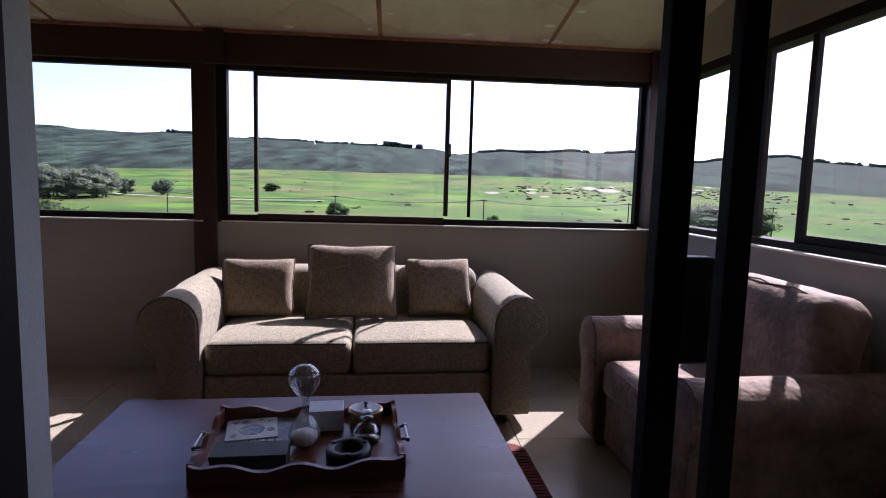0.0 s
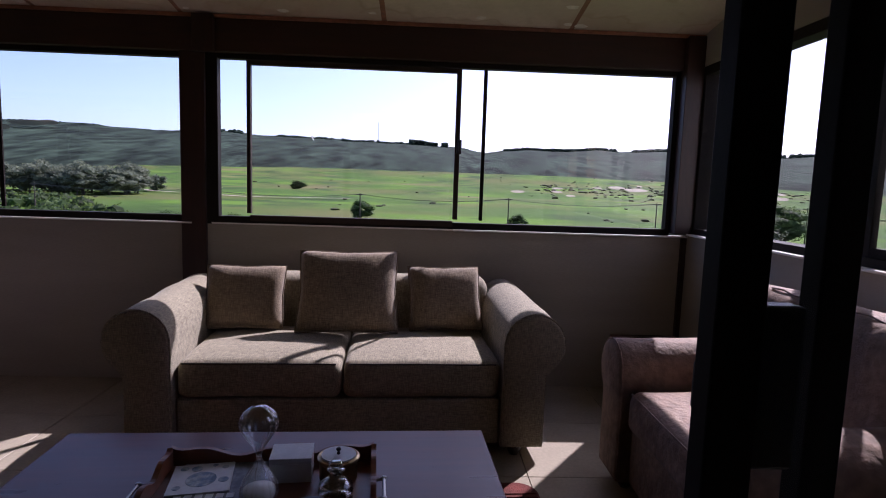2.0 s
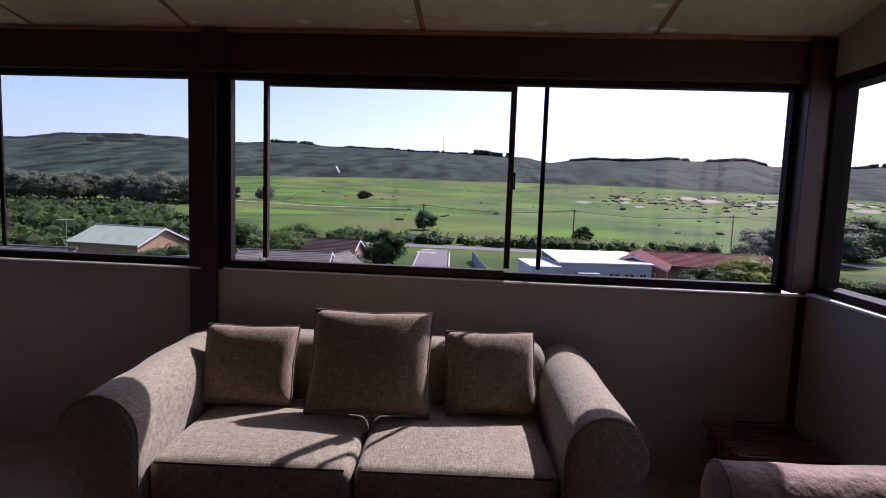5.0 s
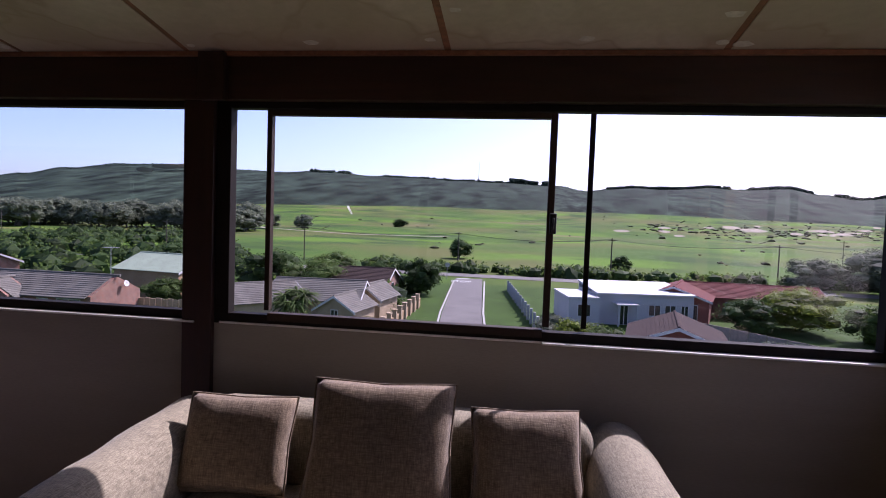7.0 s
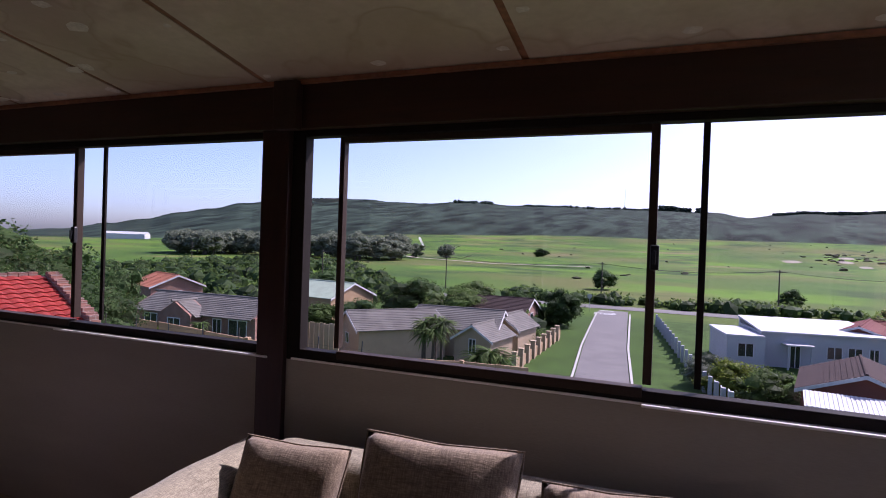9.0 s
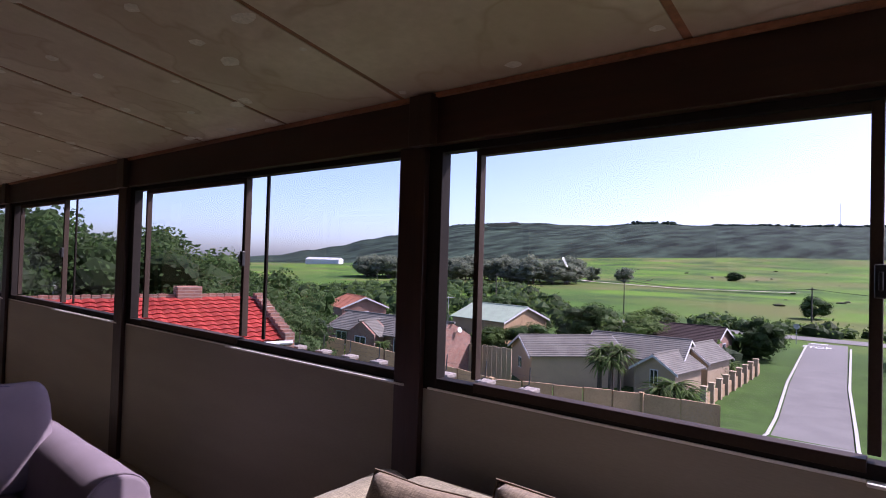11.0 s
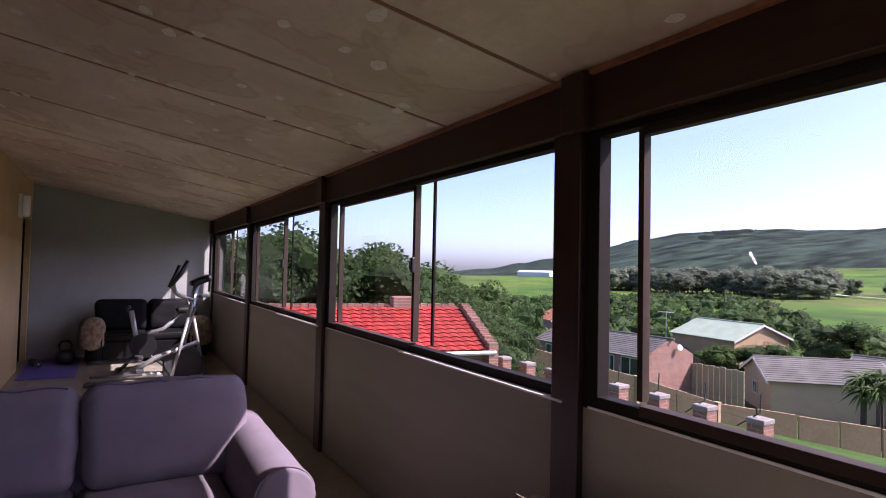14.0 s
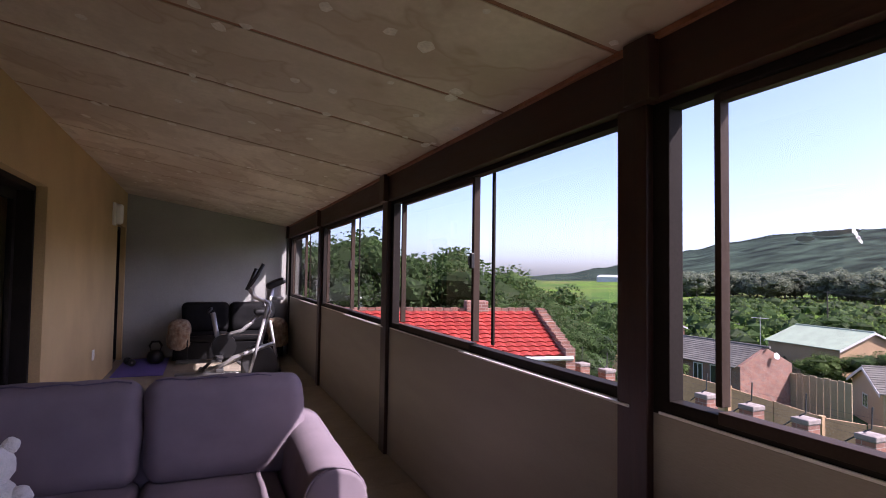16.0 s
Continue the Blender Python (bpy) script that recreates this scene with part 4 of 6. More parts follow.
M_mat = mat("violet_foam", (0.10, 0.075, 0.30), 0.8, var=0.12, scale=5, grain=200, bump=0.3)
bm = B()
box(bm, -10.0, -8.28, 1.27, 1.92, 0.0, 0.008, 0.003)
tagged(part("yoga_mat", bm, M_mat), "violet-blue foam exercise mat on the floor", "exercise mat")
kb = thing("kettlebell", (-9.45, 1.74, 0.009), "black kettlebell on the exercise mat", "kettlebell")
bm = B()
lathe(bm, [(0.07, 0.0), (0.11, 0.03), (0.125, 0.10), (0.10, 0.17), (0.05, 0.2)], 24)
part("ball", bm, M_black, kb, smooth=True)
bm = B()
tube(bm, [(0, -0.06, 0.17), (0, -0.085, 0.27), (0, -0.05, 0.33), (0, 0.05, 0.33), (0, 0.085, 0.27), (0, 0.06, 0.17)], 0.018, 10)
part("handle", bm, M_black, kb, smooth=True)
db = thing("dumbbell", (-9.3, 1.40, 0.009), "black dumbbell on the exercise mat", "dumbbell", 20)
bm = B()
cyl(bm, (-0.14, 0, 0.055), (0.14, 0, 0.055), 0.016)
part("bar", bm, M_chrome, db)
for s in (-1, 1):
    bm = B()
    cyl(bm, (s * 0.07, 0, 0.055), (s * 0.13, 0, 0.055), 0.055, seg=18)
    part("weight", bm, M_black, db)

# ---- fittings on the house wall ----
lamp = thing("wall_lamp", (-8.6, 1.2, 2.24), "white bulkhead wall lamp, unlit", "wall lamp")
bm = B()
box(bm, -0.07, 0.07, 0.002, 0.04, -0.16, 0.16, 0.01)
part("backplate", bm, M_white, lamp)
M_diff = mat("opal_diffuser", (0.8, 0.8, 0.78), 0.3, var=0.04, grain=50, bump=0.02)
bm = B()
soft_box(bm, -0.06, 0.06, 0.03, 0.13, -0.145, 0.145, 0.04, crown=0, ripple=0)
part("diffuser", bm, M_diff, lamp, smooth=True)
ol = thing("wall_socket", (-7.4, 1.2, 0.43), "white wall socket plate", "socket")
bm = B()
box(bm, -0.06, 0.06, 0.002, 0.012, -0.06, 0.06, 0.004)
part("plate", bm, M_white, ol)
for x in (-0.025, 0.025):
    bm = B()
    box(bm, x - 0.012, x + 0.012, 0.012, 0.017, -0.02, 0.02, 0.002)
    part("switch", bm, M_white, ol)

# mark on the sliding pane
M_mark, mt, mp_ = nodes_of("bird_mark")
mp_.inputs["Base Color"].default_value, mp_.inputs["Roughness"].default_value = (0.8, 0.8, 0.77, 1), 0.9
mtr = mt.nodes.new("ShaderNodeBsdfTranslucent")
mtr.inputs["Color"].default_value = (0.85, 0.85, 0.82, 1)
mmx = mt.nodes.new("ShaderNodeMixShader")
mmx.inputs[0].default_value = 0.9
mt.links.new(mp_.outputs[0], mmx.inputs[1])
mt.links.new(mtr.outputs[0], mmx.inputs[2])
mt.links.new(mmx.outputs[0], mt.nodes["Material Output"].inputs["Surface"])
bm = B()
rg = random.Random(3)
for k in range(7):
    vs = []
    c = (-0.258 - k * 0.0026, 1.56 + k * 0.0045)
    for q in range(8):
        a = q * math.pi / 4
        rr = rg.uniform(0.0022, 0.005)
        vs.append(bm.verts.new((c[0] + rr * math.cos(a), 0, c[1] + 1.4 * rr * math.sin(a))))
    bm.faces.new(vs)
mk = part("bird_dropping", bm, M_mark)
mk.location = (0, YW - 0.006, 0)
tagged(mk, "white bird dropping on the window pane", "stain")

# ---- land outside ----


def field_mat(name):
    """Grazed grass: broad olive and brown drifts, brighter green streaks and fine tufting."""
    m, t, p = nodes_of(name)
    n, l = t.nodes, t.links
    co = n.new("ShaderNodeTexCoord")
    col = None
    for scale, detail, lo, hi, colour, stretch in ((0.3, 3, 0.2, 0.8, (0.062, 0.125, 0.016), (1, 1, 1)), (0.011, 6, 0.44, 0.58, (0.098, 0.108, 0.030), (0.8, 1.0, 1)), (0.028, 6, 0.50, 0.60, (0.085, 0.165, 0.014), (0.6, 1.2, 1)),
                                                   (0.05, 6, 0.52, 0.62, (0.034, 0.068, 0.014), (0.6, 0.8, 1)), (0.02, 7, 0.58, 0.70, (0.15, 0.13, 0.055), (0.6, 0.9, 1))):
        mp = n.new("ShaderNodeMapping")
        mp.inputs["Scale"].default_value = stretch
        mp.inputs["Location"].default_value = (scale * 900, scale * 300, 0)
        l.new(co.outputs["Object"], mp.inputs["Vector"])
        a = n.new("ShaderNodeTexNoise")
        a.inputs["Scale"].default_value, a.inputs["Detail"].default_value = scale, detail
        l.new(mp.outputs["Vector"], a.inputs["Vector"])
        r = n.new("ShaderNodeMapRange")
        r.inputs[1].default_value, r.inputs[2].default_value = lo, hi
        l.new(a.outputs["Fac"], r.inputs[0])
        mx = n.new("ShaderNodeMix")
        mx.data_type = "RGBA"
        mx.inputs[6].default_value, mx.inputs[7].default_value = (0.040, 0.088, 0.012, 1), (*colour, 1)
        l.new(r.outputs[0], mx.inputs[0])
        if col:
            l.new(col, mx.inputs[6])
        col = mx.outputs[2]
    l.new(col, p.inputs["Base Color"])
    p.inputs["Roughness"].default_value, p.inputs["Specular IOR Level"].default_value = 0.95, 0.1
    return m


M_field = field_mat("field_grass")
M_lawn = mat("lawn_grass", (0.05, 0.095, 0.018), 0.95, var=0.3, scale=0.5, grain=9, bump=0.3, spec=0.1, depth=0.05)
# Bush green pulled towards blue-grey: distance haze painted into the ridge colour.
M_hill = mat("hazed_bush_hill", (0.048, 0.074, 0.050), 0.95, var=0.8, scale=0.045, grain=0.16, bump=0.0, spec=0.05, stretch=(1, 0.3, 1))
M_bark = mat("bark", (0.09, 0.07, 0.055), 0.9, var=0.4, scale=6, grain=25, bump=0.5)
PROFILE = [(-400, -3), (4, -3.0), (14, -3.2), (18.5, -3.6), (30, -5.95), (36, -7.3), (45, -9.5), (53, -9.8), (90, -8.8), (140, -8.3), (260, -6.5), (350, -4.0), (480, 3), (600, 13), (700, 16), (2400, 20)]


def ground(x, y):
    for (a, za), (b, zb) in zip(PROFILE, PROFILE[1:]):
        if a <= y <= b:
            z = za + (zb - za) * (y - a) / (b - a)
            if y > 260 and x < -200:
                k = max(0.0, min(1.0, (x + 750) / 500))
                z = -7 + (z + 7) * k * k * (3 - 2 * k)
            return z
    return PROFILE[-1][1]


ys = [-400, -200, -100, -50, -20, -8, 0, 4, 6, 8, 10, 12, 14, 16, 18.5] + list(range(20, 150, 3)) + list(range(150, 620, 10)) + [650, 700, 900, 1200, 1600, 2400]
xs = [-2500, -1800, -1200, -800, -600] + list(range(-500, -100, 20)) + list(range(-100, 100, 4)) + list(range(100, 620, 20)) + [800, 1200, 1800, 2500]
bm = B()
gv = [[bm.verts.new((x, y, ground(x, y) + (noise.noise((x * .02, y * .02, 0)) * 0.6 if y > 150 else 0))) for x in xs] for y in ys]
for r0, r1 in zip(gv, gv[1:]):
    for i in range(len(xs) - 1):
        f = bm.faces.new((r0[i], r0[i + 1], r1[i + 1], r1[i]))
        f.material_index = 0 if f.calc_center_median().y > 92 else 1
structure("ground", bm, [M_field, M_lawn], "green grassy valley floor rising to the hills", "ground", smooth=True)

SKYLINE = [(-80, -.006), (-60, -.004), (-55.5, .003), (-52, .0135), (-49.5, .0215), (-46.3, .036), (-44, .0435), (-41, .055), (-37, .0665), (-33.5, .07), (-29.5, .0715), (-27, .069),
           (-23.4, .069), (-20, .0735), (-18, .0735), (-15.5, .07), (-10, .0705), (-6.5, .0685), (-3, .0675), (3, .064), (6, .056), (8.3, .061), (10.5, .064), (12.7, .0615),
           (17, .066), (19, .0625), (23, .0645), (25.6, .055), (28, .049), (31, .055), (35, .059), (37, .052), (42, .044), (60, .04), (80, .035), (110, .02)]


def skyline(az):
    for (a, za), (b, zb) in zip(SKYLINE, SKYLINE[1:]):
        if a <= az <= b:
            u = (az - a) / (b - a)
            u = u * u * (3 - 2 * u)
            return za + (zb - za) * u
    return 0.0


def hill(az, u):
    """Height of the ridge at azimuth az, u running 0 (foot) to 1 (crest)."""
    x0, r0 = 600 * math.sin(radians(az)), 600 * math.cos(radians(az))
    return (ground(x0, r0) - 1.5) * (1 - u) + skyline(az) * 1250 * u ** 0.85 + noise.noise((az * .35, u * 2, 0)) * 1.5 * u * min(1, skyline(az) * 30)


NR = 44
bm = B()
ring = []
for az10 in range(-3200, 4401, 12):
    az = az10 / 40
    col = []
    lump = min(1, skyline(az) * 40)
    for k in range(NR + 1):
        u = min(1, k / (NR - 1))
        r = 600 + 650 * u
        x, y = r * math.sin(radians(az)), r * math.cos(radians(az))
        q = noise.noise((x * .055, y * .055, 3)) + 0.7 * noise.noise((x * .14, y * .14, 8))
        z = hill(az, u) - (60 if k == NR else 0) + 0.05 * q * lump
        col.append(bm.verts.new((x, y, z)))
    ring.append(col)
for a, b in zip(ring, ring[1:]):
    for k in range(NR):
        bm.faces.new((a[k], b[k], b[k + 1], a[k + 1]))
bmesh.ops.recalc_face_normals(bm, faces=bm.faces)
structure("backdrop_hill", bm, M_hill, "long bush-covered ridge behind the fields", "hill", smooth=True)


def leaf_mat(name, base, spread=0.5, spec=0.2):
    m, t, p = nodes_of(name)
    n, l = t.nodes, t.links
    g = n.new("ShaderNodeNewGeometry")
    mr = n.new("ShaderNodeMapRange")
    mr.inputs[3].default_value, mr.inputs[4].default_value = 1 - spread, 1 + spread
    l.new(g.outputs["Random Per Island"], mr.inputs[0])
    oi = n.new("ShaderNodeObjectInfo")
    m2 = n.new("ShaderNodeMapRange")
    m2.inputs[3].default_value, m2.inputs[4].default_value = 0.8, 1.2
    l.new(oi.outputs["Random"], m2.inputs[0])
    mu = n.new("ShaderNodeMath")
    mu.operation = "MULTIPLY"
    l.new(mr.outputs[0], mu.inputs[0])
    l.new(m2.outputs[0], mu.inputs[1])
    mx = n.new("ShaderNodeMix")
    mx.data_type, mx.blend_type = "RGBA", "MULTIPLY"
    mx.inputs[0].default_value = 1
    mx.inputs[6].default_value = (*base, 1)
    l.new(mu.outputs[0], mx.inputs[7])
    l.new(mx.outputs[2], p.inputs["Base Color"])
    p.inputs["Roughness"].default_value = 0.7
    p.inputs["Specular IOR Level"].default_value = spec
    tr = n.new("ShaderNodeBsdfTranslucent")
    l.new(mx.outputs[2], tr.inputs["Color"])
    ms = n.new("ShaderNodeMixShader")
    ms.inputs[0].default_value = 0.52
    l.new(p.outputs[0], ms.inputs[1])
    l.new(tr.outputs[0], ms.inputs[2])
    l.new(ms.outputs[0], n["Material Output"].inputs["Surface"])
    return m


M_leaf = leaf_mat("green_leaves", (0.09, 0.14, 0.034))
M_leaf2 = leaf_mat("dark_leaves_and_cores", (0.048, 0.085, 0.024))
M_leaf3 = leaf_mat("grey_green_leaves", (0.16, 0.185, 0.125))
M_tuft = leaf_mat("dry_tufts", (0.15, 0.15, 0.10), 0.4, 0.02)
M_leafy = leaf_mat("yellow_green_leaves", (0.14, 0.18, 0.024))
# Base colour carries the ridge's painted haze tint too.
M_scrub = leaf_mat("hazed_far_scrub", (0.045, 0.068, 0.050), 0.3, 0.02)

ICO = B()
bmesh.ops.create_icosphere(ICO, subdivisions=1, radius=1)
ICO_V = np.array([v.co[:] for v in ICO.verts])
ICO_F = np.array([[v.index for v in f.verts] for f in ICO.faces])
ICO.free()


def blobs(centres, radii, seed=0, flat=0.8, rough=0.28):
    """Verts and faces of many lumpy low blobs."""
    rs = np.random.RandomState(seed)
    V, F, o = [], [], 0
    for c, r in zip(centres, radii):
        v = ICO_V * (r * (1 + rs.uniform(-rough, rough, (len(ICO_V), 1)))) * np.array([1, 1, flat])
        V.append(v + np.array(c))
        F.append(ICO_F + o)
        o += len(v)
    return np.vstack(V), np.vstack(F)


def leaf_quads(centres, radii, per, size, seed=0):
    """Small leaf quads scattered over the shells of clumps."""
    rs = np.random.RandomState(seed)
    V, F, o = [], [], 0
    for c, r in zip(centres, radii):
        d = rs.normal(size=(per, 3))
        d /= np.linalg.norm(d, axis=1)[:, None]
        p = np.array(c) + d * r * rs.uniform(0.75, 1.12, (per, 1)) * np.array([1, 1, 0.85])
        a = rs.normal(size=(per, 3))
        a /= np.linalg.norm(a, axis=1)[:, None]
        b = np.cross(a, d + rs.normal(scale=0.5, size=(per, 3)))
        b /= np.linalg.norm(b, axis=1)[:, None] + 1e-9
        s = size * rs.uniform(0.6, 1.4, (per, 1))
        q = np.stack([p - a * s, p + b * s * 0.6, p + a * s, p - b * s * 0.6], 1).reshape(-1, 3)
        V.append(q)
        F.append(np.arange(4 * per).reshape(-1, 4) + o)
        o += 4 * per
    return np.vstack(V), np.vstack(F)


def mesh_np(name, sets, mats):
    V = np.vstack([s[0] for s in sets])
    faces, o, idx = [], 0, []
    for k, (v, f) in enumerate(sets):
        faces += (f + o).tolist()
        idx += [k] * len(f)
        o += len(v)
    me = bpy.data.meshes.new(name)
    me.from_pydata(V.tolist(), [], faces)
    for m in mats:
        me.materials.append(m)
    me.polygons.foreach_set("material_index", idx)
    return me


def crown_sets(seed, n=34, per=60, leaf=0.05, spread=(1, 1, 1)):
    """A unit crown: clumps round an uneven dome, with a lumpy core."""
    rs = np.random.RandomState(seed)
    d = rs.normal(size=(n, 3))
    d /= np.linalg.norm(d, axis=1)[:, None]
    c = d * rs.uniform(0.4, 0.78, (n, 1)) * np.array(spread)
    r = rs.uniform(0.22, 0.36, n)
    return c, r, [blobs(c * 0.92, r * 0.82, seed), leaf_quads(c, r, per, leaf, seed + 1)]


TREES = {}


def tree(name, x, y, h, w, leafm, label, cat="tree", variant=0, trunk=0.28, group="", sink=0.0, dense=60):
    """A tree h high with a crown w wide: tapered trunk, limbs, leafy crown."""
    key = (leafm.name, variant, dense)
    if key not in TREES:
        c, r, sets = crown_sets(11 + variant * 7, per=dense, leaf=0.05 if dense < 100 else 0.028)
        TREES[key] = (c, mesh_np("crown", sets, [leafm, leafm]))
    c, me = TREES[key]
    t = thing(name, (x, y, ground(x, y) - sink), label, cat, variant * 67 + x * 13 % 360, group)
    ch = h * (1 - trunk)
    cr = new("crown", me)
    cr.parent = t
    zc_ = h * trunk + ch * 0.5 - 0.1 * h
    cr.location, cr.scale = (0, 0, zc_), (w / 2 * 1.12, w / 2 * 1.12, ch * 0.54)
    bm = B()
    tw = max(0.06, h * 0.03)
    cyl(bm, (0, 0, -0.3), (0.02 * h, 0, h * trunk + ch * 0.25), tw, tw * 0.6, 8)
    for k in range(4):
        p = c[k * 5 % len(c)]
        cyl(bm, (0.01 * h, 0, h * trunk), (p[0] * w * 0.4, p[1] * w * 0.4, zc_ + p[2] * ch * 0.4), tw * 0.5, tw * 0.2, 6)
    part("trunk", bm, M_bark, t)
    return t


# scrub on the upper slope, one sheet of lumps
rs = np.random.RandomState(4)
cs, rr = [], []
for k in range(1500):
    az = rs.uniform(-58, 58)
    u = rs.uniform(0.9, 1.0)
    r = 600 + 650 * u
    sl = skyline(az)
    if sl < 0.012:
        continue
    x, y = r * math.sin(radians(az)), r * math.cos(radians(az))
    grow = 0.45 + noise.noise((x * .010, y * .010, 1)) + 0.4 * noise.noise((x * .035, y * .035, 6))
    if grow < rs.uniform(-0.05, 0.4):
        continue
    size = rs.uniform(1.2, 2.6)
    cs.append((x, y, hill(az, u) + 0.2))
    rr.append(size)
v, f = blobs(cs, rr, 5, 0.45, 0.3)
scrub = new("hill_scrub", mesh_np("hill_scrub", [(v, f)], [M_scrub]))
scrub.data.shade_smooth()
tagged(scrub, "dense dark scrub and trees covering the ridge", "scrub", kind="stuff")
# taller tree belts on the crest
cs, rr = [], []
for az0, az1, n, hi in ((-1.3, 2.4, 420, 8), (8, 18.5, 520, 3), (20, 24.8, 260, 3.5), (26, 40, 520, 3), (40, 58, 300, 3), (-20.8, -17, 170, 3), (-14, -1, 160, 1.5)):
    for k in range(n):
        az = rs.uniform(az0, az1)
        if noise.noise((az * 0.9, 4, 0)) < -0.3 and hi > 2:
            continue
        r = rs.uniform(1190, 1245)
        cs.append((r * math.sin(radians(az)), r * math.cos(radians(az)), hill(az, (r - 600) / 650) + rs.uniform(0, hi + 4 * noise.noise((az * 0.5, 0, 7)))))
        rr.append(rs.uniform(1.8, 3.6))
v, f = blobs(cs, rr, 6, 0.8, 0.35)
belt = new("crest_trees", mesh_np("crest_trees", [(v, f)], [M_scrub]))
belt.data.shade_smooth()
tagged(belt, "row of dark trees along the ridge crest", "trees", kind="stuff")

# scrubland and shrubs of the valley, left of the road and beyond it
cs, rr = [], []
for k in range(900):
    x, y = rs.uniform(-150, -12), rs.uniform(60, 185)
    if y < 62 - x * 0.15 and x > -40 or x > -30 - (y - 85) * 0.8 and y > 85 or -52 < x < -36 and y < 77 or -72 < x < -57 and y < 68:
        continue
    r = rs.uniform(1.0, 2.6)
    cs.append((x, y, ground(x, y) + r * 0.45))
    rr.append(r)
for k in range(150):
    x = rs.uniform(-4, 70) if k % 3 else rs.uniform(-30, -6)
    y = 111 + rs.uniform(-2.5, 3.5) + (abs(x) * 0.04)
    r = rs.uniform(0.8, 2.0)
    cs.append((x, y, ground(x, y) + r * 0.4))
    rr.append(r)
for k in range(120):
    x, y = rs.uniform(24, 75), rs.uniform(46, 96)
    if y < x * 0.9 + 18:
        r = rs.uniform(1.2, 2.8)
        cs.append((x, y, ground(x, y) + r * 0.5))
        rr.append(r)
for k in range(120):
    x, y = rs.uniform(-90, -47), rs.uniform(38, 68)
    if y < 46 or abs(x + 65) > 8:
        r = rs.uniform(1.0, 2.4)
        cs.append((x, y, ground(x, y) + r * 0.5))
        rr.append(r)
rr = np.array(rr)
# Darker filler lumps block see-through and paint shade inside the leaf clumps.
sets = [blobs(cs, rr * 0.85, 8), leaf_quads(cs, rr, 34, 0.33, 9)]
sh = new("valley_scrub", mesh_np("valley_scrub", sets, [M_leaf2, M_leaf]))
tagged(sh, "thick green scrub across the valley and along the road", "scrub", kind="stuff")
# tufts and sandy patches on the field
cs, rr = [], []
for k in range(260):
    x, y = rs.uniform(-160, 330), rs.uniform(150, 590)
    if x < 60 and rs.rand() < 0.65:
        continue
    r = rs.uniform(0.4, 1.4)
    cs.append((x, y, ground(x, y) + r * 0.1))
    rr.append(r)
for k in range(260):
    a = rs.uniform(0, 1)
    x, y = 90 + 210 * a + rs.normal() * 12, 400 + 60 * a + rs.normal() * 40
    r = rs.uniform(0.8, 2.0)
    cs.append((x, y, ground(x, y) + r * 0.2))
    rr.append(r)
v, f = blobs(cs, rr, 12, 0.42, 0.4)
tf = new("field_tufts", mesh_np("field_tufts", [(v, f)], [M_tuft]))
tagged(tf, "low grey-green shrubs dotted over the field", "shrubs", kind="stuff")
M_sand2 = mat("bare_sand", (0.42, 0.36, 0.27), 0.95, var=0.2, scale=0.3, grain=2)
bm = B()
for k in range(26):
    a = rs.uniform(0, 1)
    x, y = 85 + 220 * a + rs.normal() * 10, 390 + 70 * a + rs.normal() * 30
    rx, ry = rs.uniform(2, 9), rs.uniform(1, 3)
    vs = [bm.verts.new((x + rx * math.cos(q * .7) * rs.uniform(.7, 1.2), y + ry * math.sin(q * .7), ground(x, y) + 1.0 + 0.45 * ry * math.sin(q * .7))) for q in range(9)]
    bm.faces.new(vs)
for az, u, w in ((-33.5, 0.62, 26), (-32.9, 0.66, 20), (-32.0, 0.70, 15), (-35.2, 0.5, 14)):
    r = 600 + 650 * u
    c = Vector((r * math.sin(radians(az)), r * math.cos(radians(az)), hill(az, u) + 7))
    vs = [bm.verts.new(c + Vector((w * math.cos(q), -3.5 * math.sin(q), 3.5 * math.sin(q)))) for q in (0, .8, 1.6, 2.4, 3.1, 3.9, 4.7, 5.5)]
    bm.faces.new(vs)
sp = part("sand_patches", bm, M_sand2)
tagged(sp, "pale bare sand patches in field and hillside", "sand", kind="stuff")


def ribbon(name, pts, w, material, label, cat, lift=0.03):
    bm = B()
    prev = None
    P = []
    for (a, b) in zip(pts, pts[1:]):
        n = max(2, int((Vector(b) - Vector(a)).length / 3))
        P += [Vector(a).lerp(Vector(b), k / n) for k in range(n)]
    P.append(Vector(pts[-1]))
    for i, p in enumerate(P):
        d = (P[min(i + 1, len(P) - 1)] - P[max(i - 1, 0)]).normalized()
        s = Vector((d.y, -d.x)) * w / 2
        cur = [bm.verts.new((q.x, q.y, max(ground(q.x, q.y), ground(p.x, p.y)) + lift)) for q in (p - s, p + s)]
        if prev:
            bm.faces.new((prev[0], prev[1], cur[1], cur[0]))
        prev = cur
    bmesh.ops.recalc_face_normals(bm, faces=bm.faces)
    return structure(name, bm, material, label, cat)


M_road = mat("worn_asphalt", (0.14, 0.13, 0.12), 0.9, var=0.18, scale=0.4, grain=6, bump=0.1)
M_kerb = mat("concrete_kerb", (0.42, 0.41, 0.38), 0.9, var=0.2, scale=2, grain=20)
ribbon("road", [(-3.1, 33), (-4.6, 52.5), (-5.95, 67.3), (-8.1, 100)], 4.6, M_road, "straight grey asphalt side street", "road", 0.05)
ribbon("road_cross", [(-150, 116), (-40, 106), (60, 103), (150, 108)], 5.5, M_road, "grey asphalt cross road at the junction", "road", 0.045)
for s in (-2.5, 2.5):
    ribbon("kerb", [(-3.1 + s, 33), (-4.6 + s, 52.5), (-5.95 + s, 67.3), (-7.7 + s, 96)], 0.22, M_kerb, "pale concrete kerb along the street", "kerb", 0.14)
